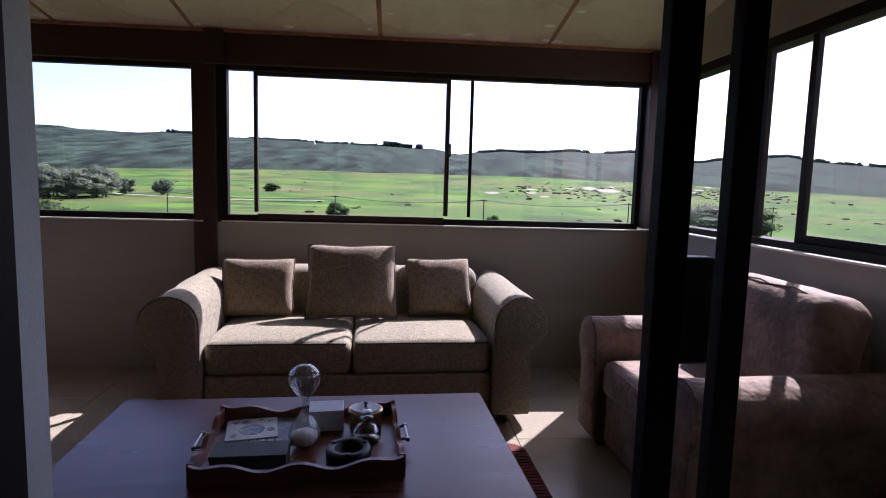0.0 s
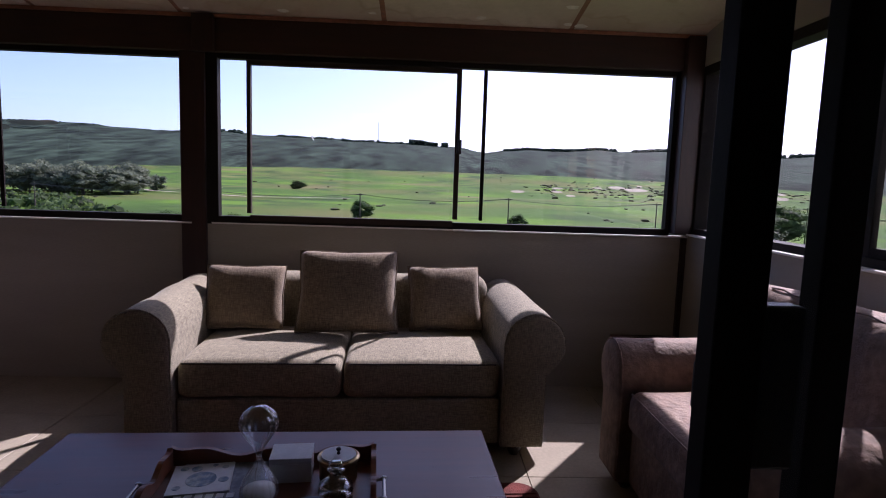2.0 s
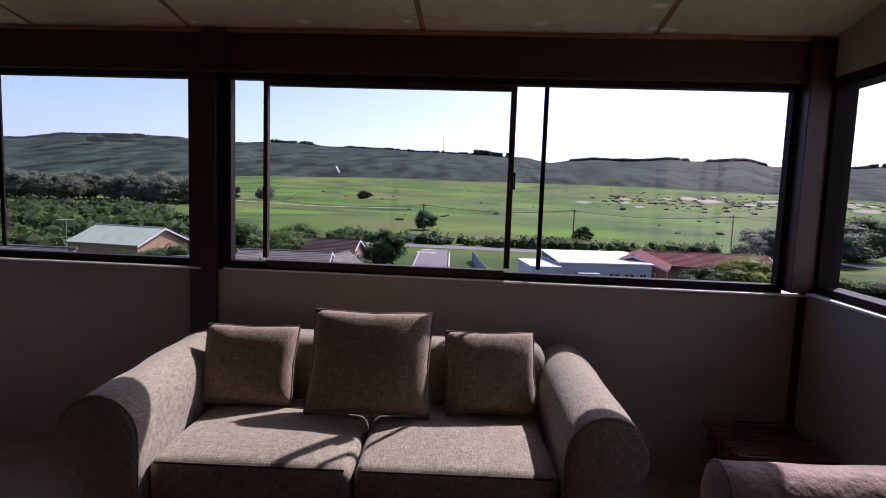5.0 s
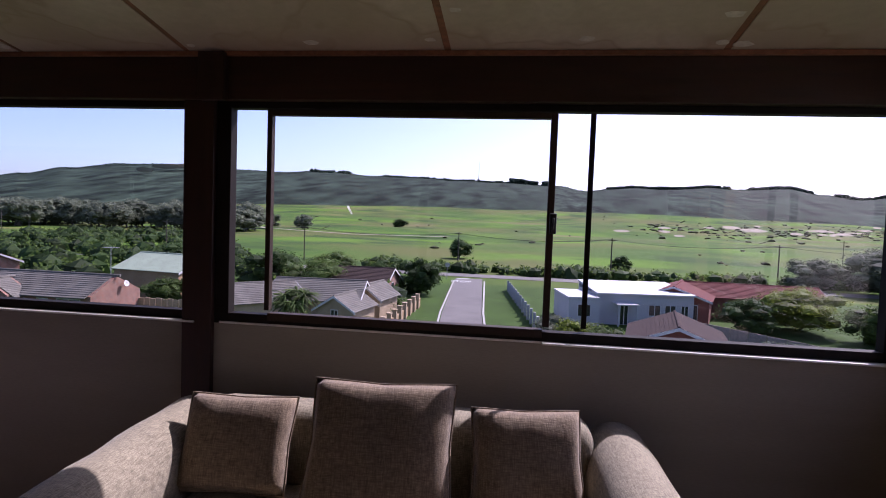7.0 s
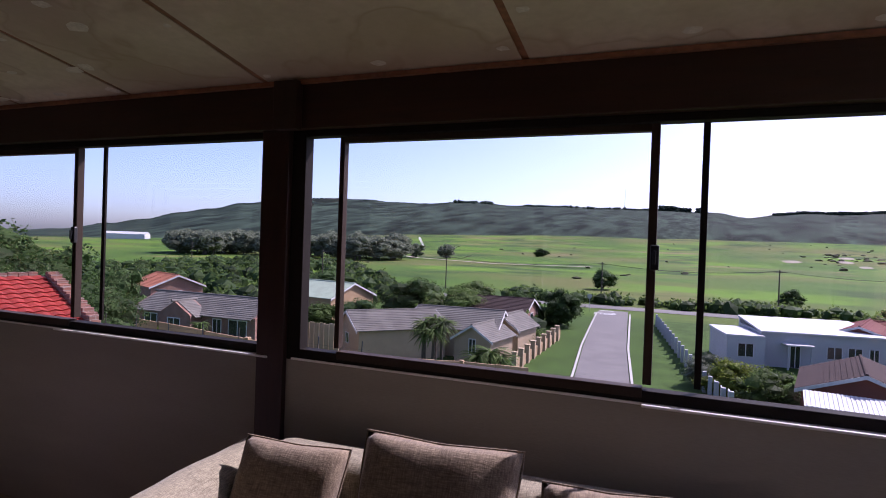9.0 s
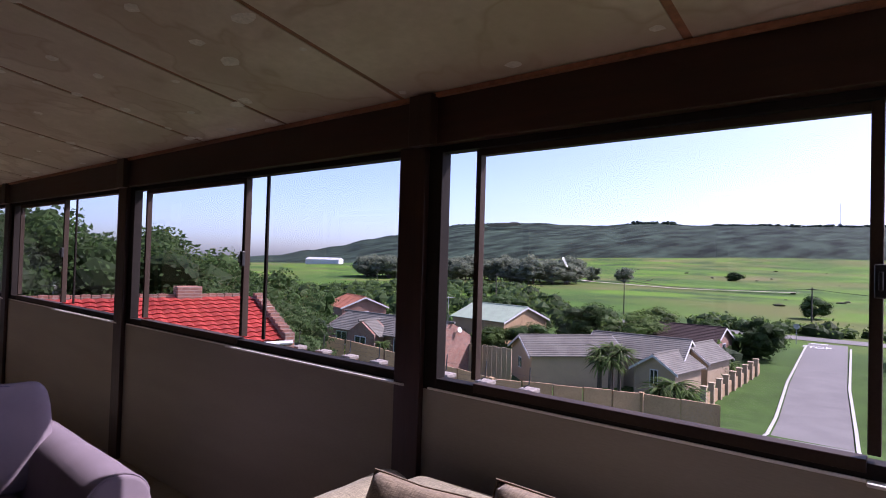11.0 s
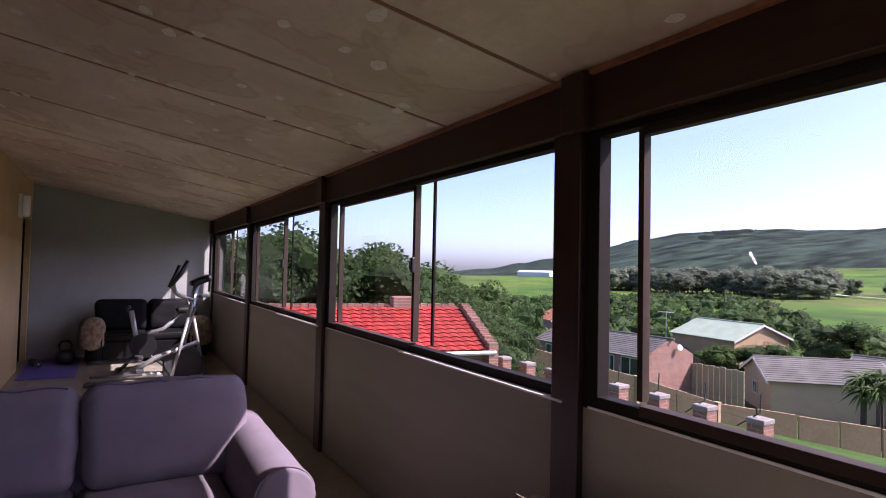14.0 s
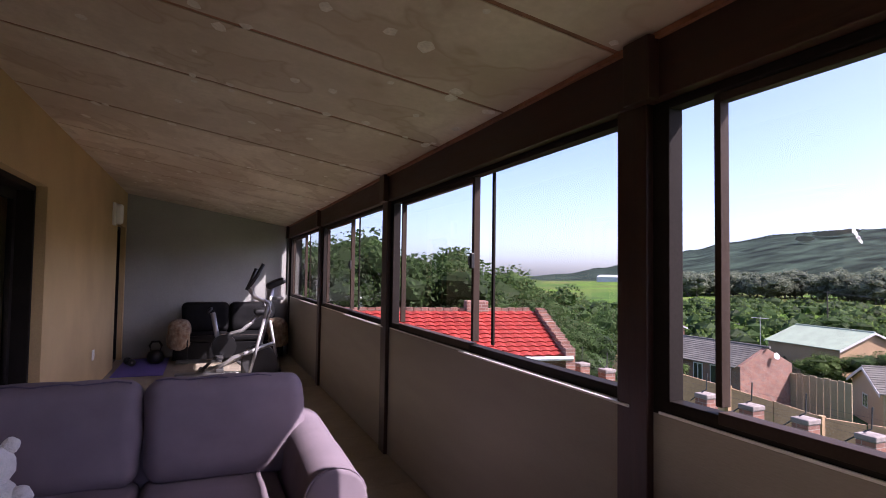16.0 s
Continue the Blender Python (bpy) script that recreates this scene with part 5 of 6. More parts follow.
ribbon("path", [(-190, 330), (-120, 262), (-70, 235), (-30, 246)], 3.0, M_sand2, "pale gravel track across the field", "path", 0.5)
M_paint = mat("road_paint", (0.7, 0.7, 0.68), 0.7, var=0.1, scale=3, grain=20)
cu = bpy.data.curves.new("stop_text", "FONT")
cu.body, cu.size, cu.align_x = "STOP", 1.9, "CENTER"
tx = new("stop_text", cu)
dg = bpy.context.evaluated_depsgraph_get()
me = bpy.data.meshes.new_from_object(tx.evaluated_get(dg))
bpy.data.objects.remove(tx)
me.materials.append(M_paint)
sm = new("stop_marking", me)
sm.matrix_world = pose(-8.9, 94.0, ground(0, 94) + 0.07, 0.6, 0, 4) @ Matrix.Diagonal((0.75, 1.6, 1, 1))
tagged(sm, "white STOP lettering painted on the road", "road marking", kind="structure")
bm = B()
box(bm, -10.1, -8.0, 99.0, 99.5, ground(0, 99) + 0.06, ground(0, 99) + 0.075)
structure("stop_line", bm, M_paint, "white stop line painted on the road", "road marking")
ss = thing("stop_sign", (-11.6, 97.0, ground(0, 97)), "road sign on a grey pole at the junction", "road sign")
bm = B()
cyl(bm, (0, 0, 0), (0, 0, 2.2), 0.04)
part("pole", bm, M_grey, ss)
bm = B()
cyl(bm, (0, 0.0, 2.5), (0, 0.03, 2.5), 0.42, seg=8)
part("plate", bm, M_grey, ss)

# ---- houses ----
def brick_mat(name, a, b, mortar, scale=5.0):
    m, t, p = nodes_of(name)
    n, l = t.nodes, t.links
    co = n.new("ShaderNodeTexCoord")
    sx = n.new("ShaderNodeSeparateXYZ")
    l.new(co.outputs["Object"], sx.inputs[0])
    ad = n.new("ShaderNodeMath")
    l.new(sx.outputs["X"], ad.inputs[0])
    l.new(sx.outputs["Y"], ad.inputs[1])
    cb = n.new("ShaderNodeCombineXYZ")
    l.new(ad.outputs[0], cb.inputs[0])
    l.new(sx.outputs["Z"], cb.inputs[1])
    br = n.new("ShaderNodeTexBrick")
    br.inputs["Color1"].default_value, br.inputs["Color2"].default_value, br.inputs["Mortar"].default_value = (*a, 1), (*b, 1), (*mortar, 1)
    br.inputs["Scale"].default_value, br.inputs["Mortar Size"].default_value = scale, 0.03
    br.inputs["Brick Width"].default_value, br.inputs["Row Height"].default_value = 1.15, 0.42
    l.new(cb.outputs[0], br.inputs["Vector"])
    no = n.new("ShaderNodeTexNoise")
    no.inputs["Scale"].default_value = 1.5
    l.new(co.outputs["Object"], no.inputs["Vector"])
    mx = n.new("ShaderNodeMix")
    mx.data_type, mx.blend_type = "RGBA", "MULTIPLY"
    mx.inputs[0].default_value = 0.7
    l.new(br.outputs["Color"], mx.inputs[6])
    mr = n.new("ShaderNodeMapRange")
    mr.inputs[3].default_value, mr.inputs[4].default_value = 0.6, 1.4
    l.new(no.outputs["Fac"], mr.inputs[0])
    l.new(mr.outputs[0], mx.inputs[7])
    l.new(mx.outputs[2], p.inputs["Base Color"])
    p.inputs["Roughness"].default_value = 0.9
    return m


M_brick = brick_mat("red_brick", (0.26, 0.11, 0.07), (0.16, 0.08, 0.06), (0.28, 0.24, 0.2))
M_rtile = mat("red_roof_tile", (0.33, 0.040, 0.028), 0.6, var=0.3, scale=1.5, grain=12, bump=0.2, spec=0.25)
M_gtile = mat("grey_roof_tile", (0.165, 0.155, 0.135), 0.85, var=0.28, scale=0.8, grain=8, bump=0.2, spec=0.1)
M_btile = mat("brown_roof_tile", (0.06, 0.042, 0.038), 0.9, var=0.28, scale=0.8, grain=8, bump=0.2, spec=0.08)
M_mtile = mat("maroon_roof", (0.15, 0.045, 0.04), 0.85, var=0.25, scale=0.8, grain=8, bump=0.2, spec=0.1)
M_groof = mat("pale_green_sheet", (0.30, 0.37, 0.26), 0.8, var=0.15, scale=0.8, grain=8)
M_otile = mat("orange_roof", (0.42, 0.14, 0.06), 0.7, var=0.2, scale=0.8, grain=8)
M_cream = mat("cream_render", (0.38, 0.285, 0.18), 0.85, var=0.12, scale=0.8, grain=8)
M_tan = mat("tan_render", (0.40, 0.26, 0.14), 0.9, var=0.22, scale=0.6, grain=8, bump=0.2)
M_wht = mat("white_render", (0.42, 0.42, 0.42), 0.8, var=0.1, scale=0.6, grain=8)
M_wroof = mat("white_sheet", (0.5, 0.5, 0.51), 0.5, var=0.08, scale=0.6, grain=8)
M_rwall = mat("red_render", (0.26, 0.08, 0.055), 0.85, var=0.2, scale=0.8, grain=8)
M_fascia = mat("white_fascia", (0.55, 0.54, 0.53), 0.6, var=0.06, grain=10)
M_pane = mat("dark_window", (0.02, 0.025, 0.03), 0.12, var=0.2, grain=5, bump=0.0)


def gable_house(name, x, y, rz, L, W, wall_h, rise, wall_m, roof_m, label, windows=(), base=None, over=0.35, courses=True, ends=True):
    """A house with its ridge along its own x; windows: (side, along, sill, width, height), side 'f' (-y), 'r' (+x) or 'l' (-x)."""
    z = ground(x, y) if base is None else base
    h = thing(name, (x, y, z), label, "house", rz)
    bm = B()
    extrude_outline(bm, [(-W / 2, -1.5), (W / 2, -1.5), (W / 2, wall_h), (0, wall_h + rise), (-W / 2, wall_h)], "x", -L / 2, L / 2)
    part("wall", bm, wall_m, h)
    s = rise / (W / 2)
    bm = B()
    n = 12 if courses else 1
    w, zr = W / 2 + over, wall_h + rise + 0.05
    right = []
    for k in range(n):
        right += [(w * k / n, zr - s * w * k / n + 0.015), (w * (k + 1) / n, zr - s * w * (k + 1) / n + 0.05)]
    ov = 0.3 if ends else -0.25
    under = [(w, zr - s * w - 0.02), (0, zr - 0.02), (-w, zr - s * w - 0.02)]
    extrude_outline(bm, [(-a, b) for a, b in right[:0:-1]] + right + under, "x", -L / 2 - ov, L / 2 + ov)
    roof = part("roof", bm, roof_m, h)
    bm = B()
    cyl(bm, (-L / 2 - 0.3, 0, wall_h + rise + 0.06), (L / 2 + 0.3, 0, wall_h + rise + 0.06), 0.11, seg=8)
    part("ridge_cap", bm, roof_m, roof)
    if ends:
        for ex in (-L / 2 - 0.32, L / 2 + 0.32):
            for sg in (-1, 1):
                bm = B()
                w = W / 2 + over
                extrude_outline(bm, [(0, wall_h + rise + 0.06), (sg * w, wall_h + rise - s * w + 0.06), (sg * w, wall_h + rise - s * w - 0.16), (0, wall_h + rise - 0.16)], "x", ex - 0.03, ex + 0.03)
                part("barge_board", bm, M_fascia, roof)
    for side, al, sill, ww, wh in windows:
        bm, fb = B(), B()
        if side == "f":
            box(bm, al - ww / 2, al + ww / 2, -W / 2 - 0.03, -W / 2 + 0.03, sill, sill + wh)
            for q in (al - ww / 2, al, al + ww / 2):
                box(fb, q - 0.035, q + 0.035, -W / 2 - 0.05, -W / 2 - 0.02, sill, sill + wh)
            for q in (sill, sill + wh):
                box(fb, al - ww / 2 - 0.04, al + ww / 2 + 0.04, -W / 2 - 0.055, -W / 2 - 0.02, q - 0.04, q + 0.04)
        else:
            ex = L / 2 if side == "r" else -L / 2
            box(bm, ex - 0.03, ex + 0.03, al - ww / 2, al + ww / 2, sill, sill + wh)
            e0, e1 = (ex + 0.02, ex + 0.05) if side == "r" else (ex - 0.05, ex - 0.02)
            for q in (al - ww / 2, al, al + ww / 2):
                box(fb, e0, e1, q - 0.035, q + 0.035, sill, sill + wh)
            for q in (sill, sill + wh):
                box(fb, e0, e1, al - ww / 2 - 0.04, al + ww / 2 + 0.04, q - 0.04, q + 0.04)
        wdw = part("window" if sill > 0.3 else "door", bm, M_pane, h)
        part("window_frame", fb, M_fascia, wdw)
    return h


# red-roofed neighbour with brick parapets
rh = thing("red_roof_house", (-15.22, 7.49, -3.05), "brick house with glossy red tiled roof", "house", -12)
bm = B()
extrude_outline(bm, [(-2.4, -1), (2.0, -1), (2.0, 2.4), (0.0, 3.3), (-2.4, 2.3)], "y", -9.0, 4.4)
part("wall", bm, M_brick, rh)
bm = B()
NC, NT = 11, 46
for c in range(NC):
    u0, u1 = c / NC, (c + 1) / NC
    xa, xb = 0.0 + 2.35 * u0, 0.0 + 2.35 * u1
    za, zb = 3.40 - 0.99 * u0, 3.40 - 0.99 * u1
    va, vb = [], []
    for k in range(NT * 4 + 1):
        y = -9.0 + 13.2 * k / (NT * 4)
        hump = (0.0, 0.02, 0.034, 0.02)[k % 4]
        va.append(bm.verts.new((xa, y, za + hump)))
        vb.append(bm.verts.new((xb + 0.02, y, zb + hump + 0.028)))
    for k in range(NT * 4):
        bm.faces.new((va[k], vb[k], vb[k + 1], va[k + 1]))
    lo = [bm.verts.new((v.co.x - 0.02, v.co.y, v.co.z - 0.028)) for v in vb]
    for k in range(NT * 4):
        bm.faces.new((vb[k], lo[k], lo[k + 1], vb[k + 1]))
bmesh.ops.remove_doubles(bm, verts=bm.verts, dist=0.0005)
extrude_outline(bm, [(0.0, 3.40), (-2.7, 2.25), (-2.7, 2.2), (0.0, 3.33)], "y", -9.0, 4.2)
part("roof", bm, M_rtile, rh)
bm = B()
for k in range(14):
    u = k / 14
    x, z = 0.05 + 2.4 * u, 3.52 - 0.99 * u
    box(bm, x, x + 0.165, 4.2, 4.46, z - 0.8, z + 0.02 * (k % 2))
par = part("parapet", bm, M_brick, rh, "stepped brick gable parapet")
bm = B()
for k in range(34):
    box(bm, -0.2, -0.02, -3.4 + k * 0.22, -3.4 + k * 0.22 + 0.2, 3.25, 3.5 + 0.015 * (k % 2))
part("ridge_bricks", bm, M_brick, rh)
bm = B()
box(bm, -0.35, 0.1, 2.1, 2.75, 2.9, 3.72, 0.02)
part("chimney", bm, M_brick, rh, "square brick chimney")
bm = B()
cyl(bm, (2.43, -9.0, 2.36), (2.43, 4.4, 2.36), 0.06, seg=8)
part("gutter", bm, M_fascia, rh)

# long brick house
gable_house("brick_house", -38.0, 42.6, 0, 14.0, 5.6, 2.35, 1.3, M_brick, M_gtile, "long brick house with grey tiled roof", [("f", 3.0, 0.05, 0.9, 2.0), ("f", 5.2, 0.7, 1.9, 1.4), ("f", -4.6, 0.8, 1.5, 1.2)], base=-7.6, ends=False)
gable_house("porch_wing", -38.6, 39.7, 90, 2.2, 3.6, 2.2, 1.1, M_brick, M_gtile, "brick porch wing with a small tiled gable", [("l", 0.0, 0.8, 1.4, 1.1)], base=-7.5, ends=False)
dish = thing("satellite_dish", (-30.75, 43.3, -4.6), "white satellite dish on the brick gable", "satellite dish", 20)
bm = B()
lathe(bm, [(0.02, 0.0), (0.2, 0.03), (0.25, 0.09), (0.26, 0.1), (0.2, 0.05)], 20)
dd = part("reflector", bm, M_fascia, dish, smooth=True)
dd.rotation_euler = (radians(70), 0, radians(60))
bm = B()
tube(bm, [(-0.25, 0.1, -0.2), (-0.1, 0.03, -0.05), (0, 0, 0)], 0.02)
part("bracket", bm, M_grey, dish)
ant = thing("tv_aerial", (-31.6, 42.7, -4.2), "thin grey rooftop television aerial", "aerial")
bm = B()
cyl(bm, (0, 0, 0), (0, 0, 2.6), 0.03)
part("mast", bm, M_grey, ant)
bm = B()
cyl(bm, (-0.6, 0, 2.5), (0.6, 0, 2.5), 0.02)
for k in range(6):
    cyl(bm, (-0.55 + k * 0.22, -0.3, 2.5), (-0.55 + k * 0.22, 0.3, 2.5), 0.012, seg=6)
part("elements", bm, M_grey, ant)
gable_house("orange_roof_house", -65, 62, -20, 7, 7, 2.7, 1.4, M_brick, M_otile, "small brick house with orange roof", [("r", 0.0, 0.9, 1.2, 1.1)], base=-8.2)
gable_house("green_roof_shed", -44, 70, -8, 9.5, 9, 3.3, 1.7, M_tan, M_groof, "shed with pale green sheet roof", courses=False)
# grey complex by the street
gable_house("grey_roof_house", -25.4, 53.6, 48, 9.0, 6.6, 2.65, 1.35, M_cream, M_gtile, "cream house with grey tiled gable roof", [("l", 0.3, 0.9, 1.0, 1.0)], base=-9.4)
gable_house("grey_roof_house", -20.0, 59.0, 5, 9.0, 7.0, 2.7, 1.6, M_cream, M_gtile, "cream house with grey tiled roof and white gables", [("f", -2, 0.9, 1.4, 1.1)], base=-9.6)
gable_house("grey_roof_house", -16.2, 55.6, 82, 5.2, 3.8, 2.4, 1.2, M_cream, M_gtile, "cream wing with white-edged front gable", [("l", 0.0, 0.8, 0.7, 1.5)], base=-9.7)
gable_house("grey_roof_house", -15.3, 62.6, 82, 5.2, 3.6, 2.5, 1.3, M_cream, M_gtile, "cream wing with tall gable window", [("l", 0.0, 0.6, 0.8, 2.0)], base=-9.6)
gable_house("grey_roof_house", -20.5, 75.0, 0, 9.0, 8.0, 2.4, 1.5, M_brick, M_btile, "house with brown-grey tiled roof", [("f", 3, 0.8, 1.6, 1.3), ("r", 0, 0.8, 1.4, 1.3)], base=-9.2)
# white flat-roofed building
wb2 = thing("white_building", (12.6, 70.5, -9.4), "low white building with flat sheet roof", "house", 9)
bm = B()
box(bm, -4.2, 6.6, -4, 4, -0.5, 3.3)
box(bm, -7.6, -4.2, -5.2, 2, -0.5, 2.9)
part("wall", bm, M_wht, wb2)
bm = B()
extrude_outline(bm, [(-4.3, 3.3), (4.2, 3.9), (4.2, 4.05), (-4.3, 3.45)], 'x', -4.3, 6.7)
box(bm, -4.2, 6.6, 3.7, 4.0, 3.0, 3.86)
box(bm, -7.7, -4.25, -5.3, 2.1, 2.9, 3.05)
part("roof", bm, M_wroof, wb2)
for a, b, c, d, y in ((-6.6, -5.2, 1.0, 2.2, -5.2), (1.6, 2.9, 1.1, 2.2, -4), (3.4, 4.6, 1.1, 2.2, -4), (5.2, 6.0, 1.1, 2.2, -4), (-1.6, -0.7, 0.0, 2.1, -4)):
    bm, fb = B(), B()
    box(bm, a, b, y - 0.03, y + 0.02, c, d)
    for q in (a, (a + b) / 2, b):
        box(fb, q - 0.04, q + 0.04, y - 0.05, y - 0.02, c, d)
    w_ = part("window" if c > 0.5 else "door", bm, M_pane, wb2)
    part("window_frame", fb, M_fascia, w_)
bm = B()
box(bm, -2.4, 0.0, -5.6, -4.0, 2.3, 2.42)
part("porch_roof", bm, M_wroof, wb2)
for q in (-2.2, -0.2):
    bm = B()
    box(bm, q - 0.08, q + 0.08, -5.5, -5.34, 0, 2.3)
    part("porch_post", bm, M_wht, wb2)
gable_house("maroon_roof_house", 19.5, 73.5, 70, 9.0, 7.5, 2.7, 1.3, M_rwall, M_mtile, "red-brown house with maroon roof", [("l", 1.5, 0.0, 2.2, 2.1), ("l", -1.5, 0.0, 2.2, 2.1)])
gable_house("maroon_roof_house", 29.0, 77.0, -2, 15.0, 7.0, 2.5, 1.3, M_rwall, M_mtile, "long low house with faded maroon roof", [("f", -3, 0.8, 1.6, 1.1), ("f", 2, 0.8, 1.6, 1.1)])
gable_house("brown_gable_house", 12.2, 45.5, 78, 7.5, 6.4, 2.4, 1.2, M_rwall, M_btile, "red-walled house with brown gable roof", [("l", 1.2, 0.8, 1.2, 1.1)], base=-8.9)
pc = thing("carport_roof", (10.6, 40.0, -8.9), "white corrugated lean-to roof on posts", "carport", -8)
bm = B()
for k in range(24):
    x = -2.6 + k * 0.22
    extrude_outline(bm, [(-1.2, 2.0), (1.0, 2.45), (1.0, 2.5), (-1.2, 2.05)], "x", x, x + 0.12)
    extrude_outline(bm, [(-1.2, 2.03), (1.0, 2.48), (1.0, 2.53), (-1.2, 2.08)], "x", x + 0.12, x + 0.22)
part("sheets", bm, M_wroof, pc)
for x in (-2.4, 2.4):
    bm = B()
    box(bm, x - 0.05, x + 0.05, -1.1, -1.0, 0, 2.02)
    part("post", bm, M_grey, pc)
gable_house("grey_roof_cottage", 34, 40, 20, 9.0, 7, 2.6, 1.8, M_cream, M_btile, "small house with steep dark roof", [("f", 0, 0.9, 1.4, 1.1)], base=-8.6)
wf = thing("hangar", (-449, 370, -5), "long white building far across the fields", "building", 30)
bm = B()
extrude_outline(bm, [(-7, 0), (7, 0), (7, 5), (0, 7), (-7, 5)], "x", -17, 17)
part("wall", bm, M_wroof, wf)
bf = thing("blue_roof_building", (-285, 360, -5.5), "building with pale blue roof among trees", "building", 20)
bm = B()
box(bm, -9, 9, -5, 5, -1, 6.5)
part("wall", bm, M_wht, bf)
M_bluer = mat("pale_blue_roof", (0.25, 0.42, 0.48), 0.5, var=0.1, grain=2)
bm = B()
extrude_outline(bm, [(-6, 6.5), (6, 6.5), (0, 8.6)], "x", -10, 10)
part("roof", bm, M_bluer, bf)
an = thing("radio_mast", (-95, 1235, hill(-4.4, 0.97)), "thin lattice radio mast on the ridge", "mast")
bm = B()
cyl(bm, (0, 0, 0), (0, 0, 42), 0.7, 0.35, 6)
part("lattice", bm, M_grey, an)

# ---- garden walls and fences ----
gw = thing("boundary_wall", (0, 0, 0), "tan rendered boundary wall with panels", "wall")
def wall_panel(bm, a, b, th, z0, za, zb):
    """An upright slab from a to b in plan, its top running from za to zb."""
    d = (Vector(b) - Vector(a)).normalized()
    s = Vector((-d.y, d.x)) * th / 2
    lo, hi = [], []
    for p, z in ((Vector(a) - s, za), (Vector(b) - s, zb), (Vector(b) + s, zb), (Vector(a) + s, za)):
        lo.append(bm.verts.new((p.x, p.y, z0)))
        hi.append(bm.verts.new((p.x, p.y, z)))
    bm.faces.new(lo[::-1])
    bm.faces.new(hi)
    for k in range(4):
        bm.faces.new((lo[k], lo[(k + 1) % 4], hi[(k + 1) % 4], hi[k]))


LINE = [(-22.0, 19.5, -2.0), (-18.3, 24.0, -3.4), (-16.1, 26.9, -4.45), (-10.8, 34.0, -5.47), (-7.3, 36.6, -6.0)]
for (xa, ya, za), (xb, yb, zb) in zip(LINE, LINE[1:]):
    n = max(1, round(math.hypot(xb - xa, yb - ya) / 1.75))
    for k in range(n):
        u0, u1 = k / n, (k + 1) / n - 0.012
        bm = B()
        wall_panel(bm, (xa + (xb - xa) * u0, ya + (yb - ya) * u0), (xa + (xb - xa) * u1, ya + (yb - ya) * u1), 0.12, ground(0, (ya + yb) / 2) - 1.6, za + (zb - za) * u0 + 0.03 * (k % 2), za + (zb - za) * u1 + 0.03 * (k % 2))
        part("panel", bm, M_tan, gw)
    bm = B()
    box(bm, xa - 0.13, xa + 0.13, ya - 0.13, ya + 0.13, za - 2.6, za + 0.07, 0.01)
    part("pier", bm, M_tan, gw)
cw_ = thing("concrete_fence", (0, 0, 0), "pale precast fence beside the brick house", "fence")
for k in range(9):
    x0 = -31.0 + k * 0.52
    bm = B()
    box(bm, x0, x0 + 0.48, 45.2 + 0.03 * (k % 2), 45.3 + 0.03 * (k % 2), -9.8, -6.0 + 0.06 * (k % 2), 0.01)
    part("panel", bm, M_cream, cw_)
bw = thing("garden_wall", (0, 0, 0), "low red brick garden wall with piers", "wall")
bm = B()
box(bm, -16, -5.4, 12.75, 12.97, -3.4, -1.98, 0.01)
part("wall", bm, M_brick, bw)
bm = B()
for k in range(53):
    box(bm, -16 + k * 0.2, -16 + k * 0.2 + 0.1, 12.73, 12.99, -1.98, -1.88 - 0.01 * (k % 2))
part("coping_bricks", bm, M_brick, bw, kind="stuff")
M_cap = mat("cement_cap", (0.30, 0.255, 0.225), 0.9, var=0.3, scale=4, grain=20, bump=0.3)
for k in range(8):
    px = -13.7 + k * 1.15
    pr = thing("brick_pier", (px, 12.86, -3.08), "square brick pier with cement cap and fence wires", "pier", group="garden wall piers")
    bm = B()
    box(bm, -0.165, 0.165, -0.165, 0.165, 0, 1.85, 0.012)
    part("shaft", bm, M_brick, pr)
    bm = B()
    box(bm, -0.18, 0.18, -0.18, 0.18, 1.85, 1.95, 0.02)
    part("cap", bm, M_cap, pr)
    bm = B()
    tube(bm, [(-0.45, 0, 1.7), (-0.1, 0, 1.97), (0.0, 0, 2.03), (0.02, 0, 2.4)], 0.014, 6)
    part("wire_post", bm, M_dgrey, pr)
wr = thing("fence_wires", (0, 0, 0), "thin electric fence wires above the garden wall", "wire")
for k in range(4):
    bm = B()
    cyl(bm, (-14, 12.86, -1.2 + k * 0.11), (-5.4, 12.86, -1.2 + k * 0.11), 0.002, seg=4)
    part("wire", bm, M_dgrey, wr)
rf = thing("street_fence", (0, 0, 0), "white slatted fence with pillars along the street", "fence")
for k in range(20):
    y = 44 + k * 2.2
    x = 3.2 - (y - 54.5) * 0.136
    z = ground(x, y)
    bm = B()
    box(bm, x - 0.15, x + 0.15, y - 0.15, y + 0.15, z, z + 1.7, 0.02)
    part("pillar", bm, M_wht, rf)
    bm = B()
    box(bm, x - 0.05, x + 0.05, y + 0.17, y + 2.1, z + 0.1, z + 1.4)
    part("panel", bm, M_wht, rf)
rf2 = thing("precast_fence", (0, 0, 0), "grey precast slab fence across the back gardens", "fence")
for k in range(16):
    x, y = 17.0 + k * 1.15, 62.0 - k * 1.25
    z = ground(x, y)
    bm = B()
    extrude_outline(bm, [(x, y), (x + 1.1, y - 1.2), (x + 1.16, y - 1.15), (x + 0.06, y + 0.05)], "z", z - 0.3, z + 1.8)
    part("panel", bm, M_cap, rf2)
lf = thing("gate_wall", (0, 0, 0), "cream pillared wall along the street", "wall")
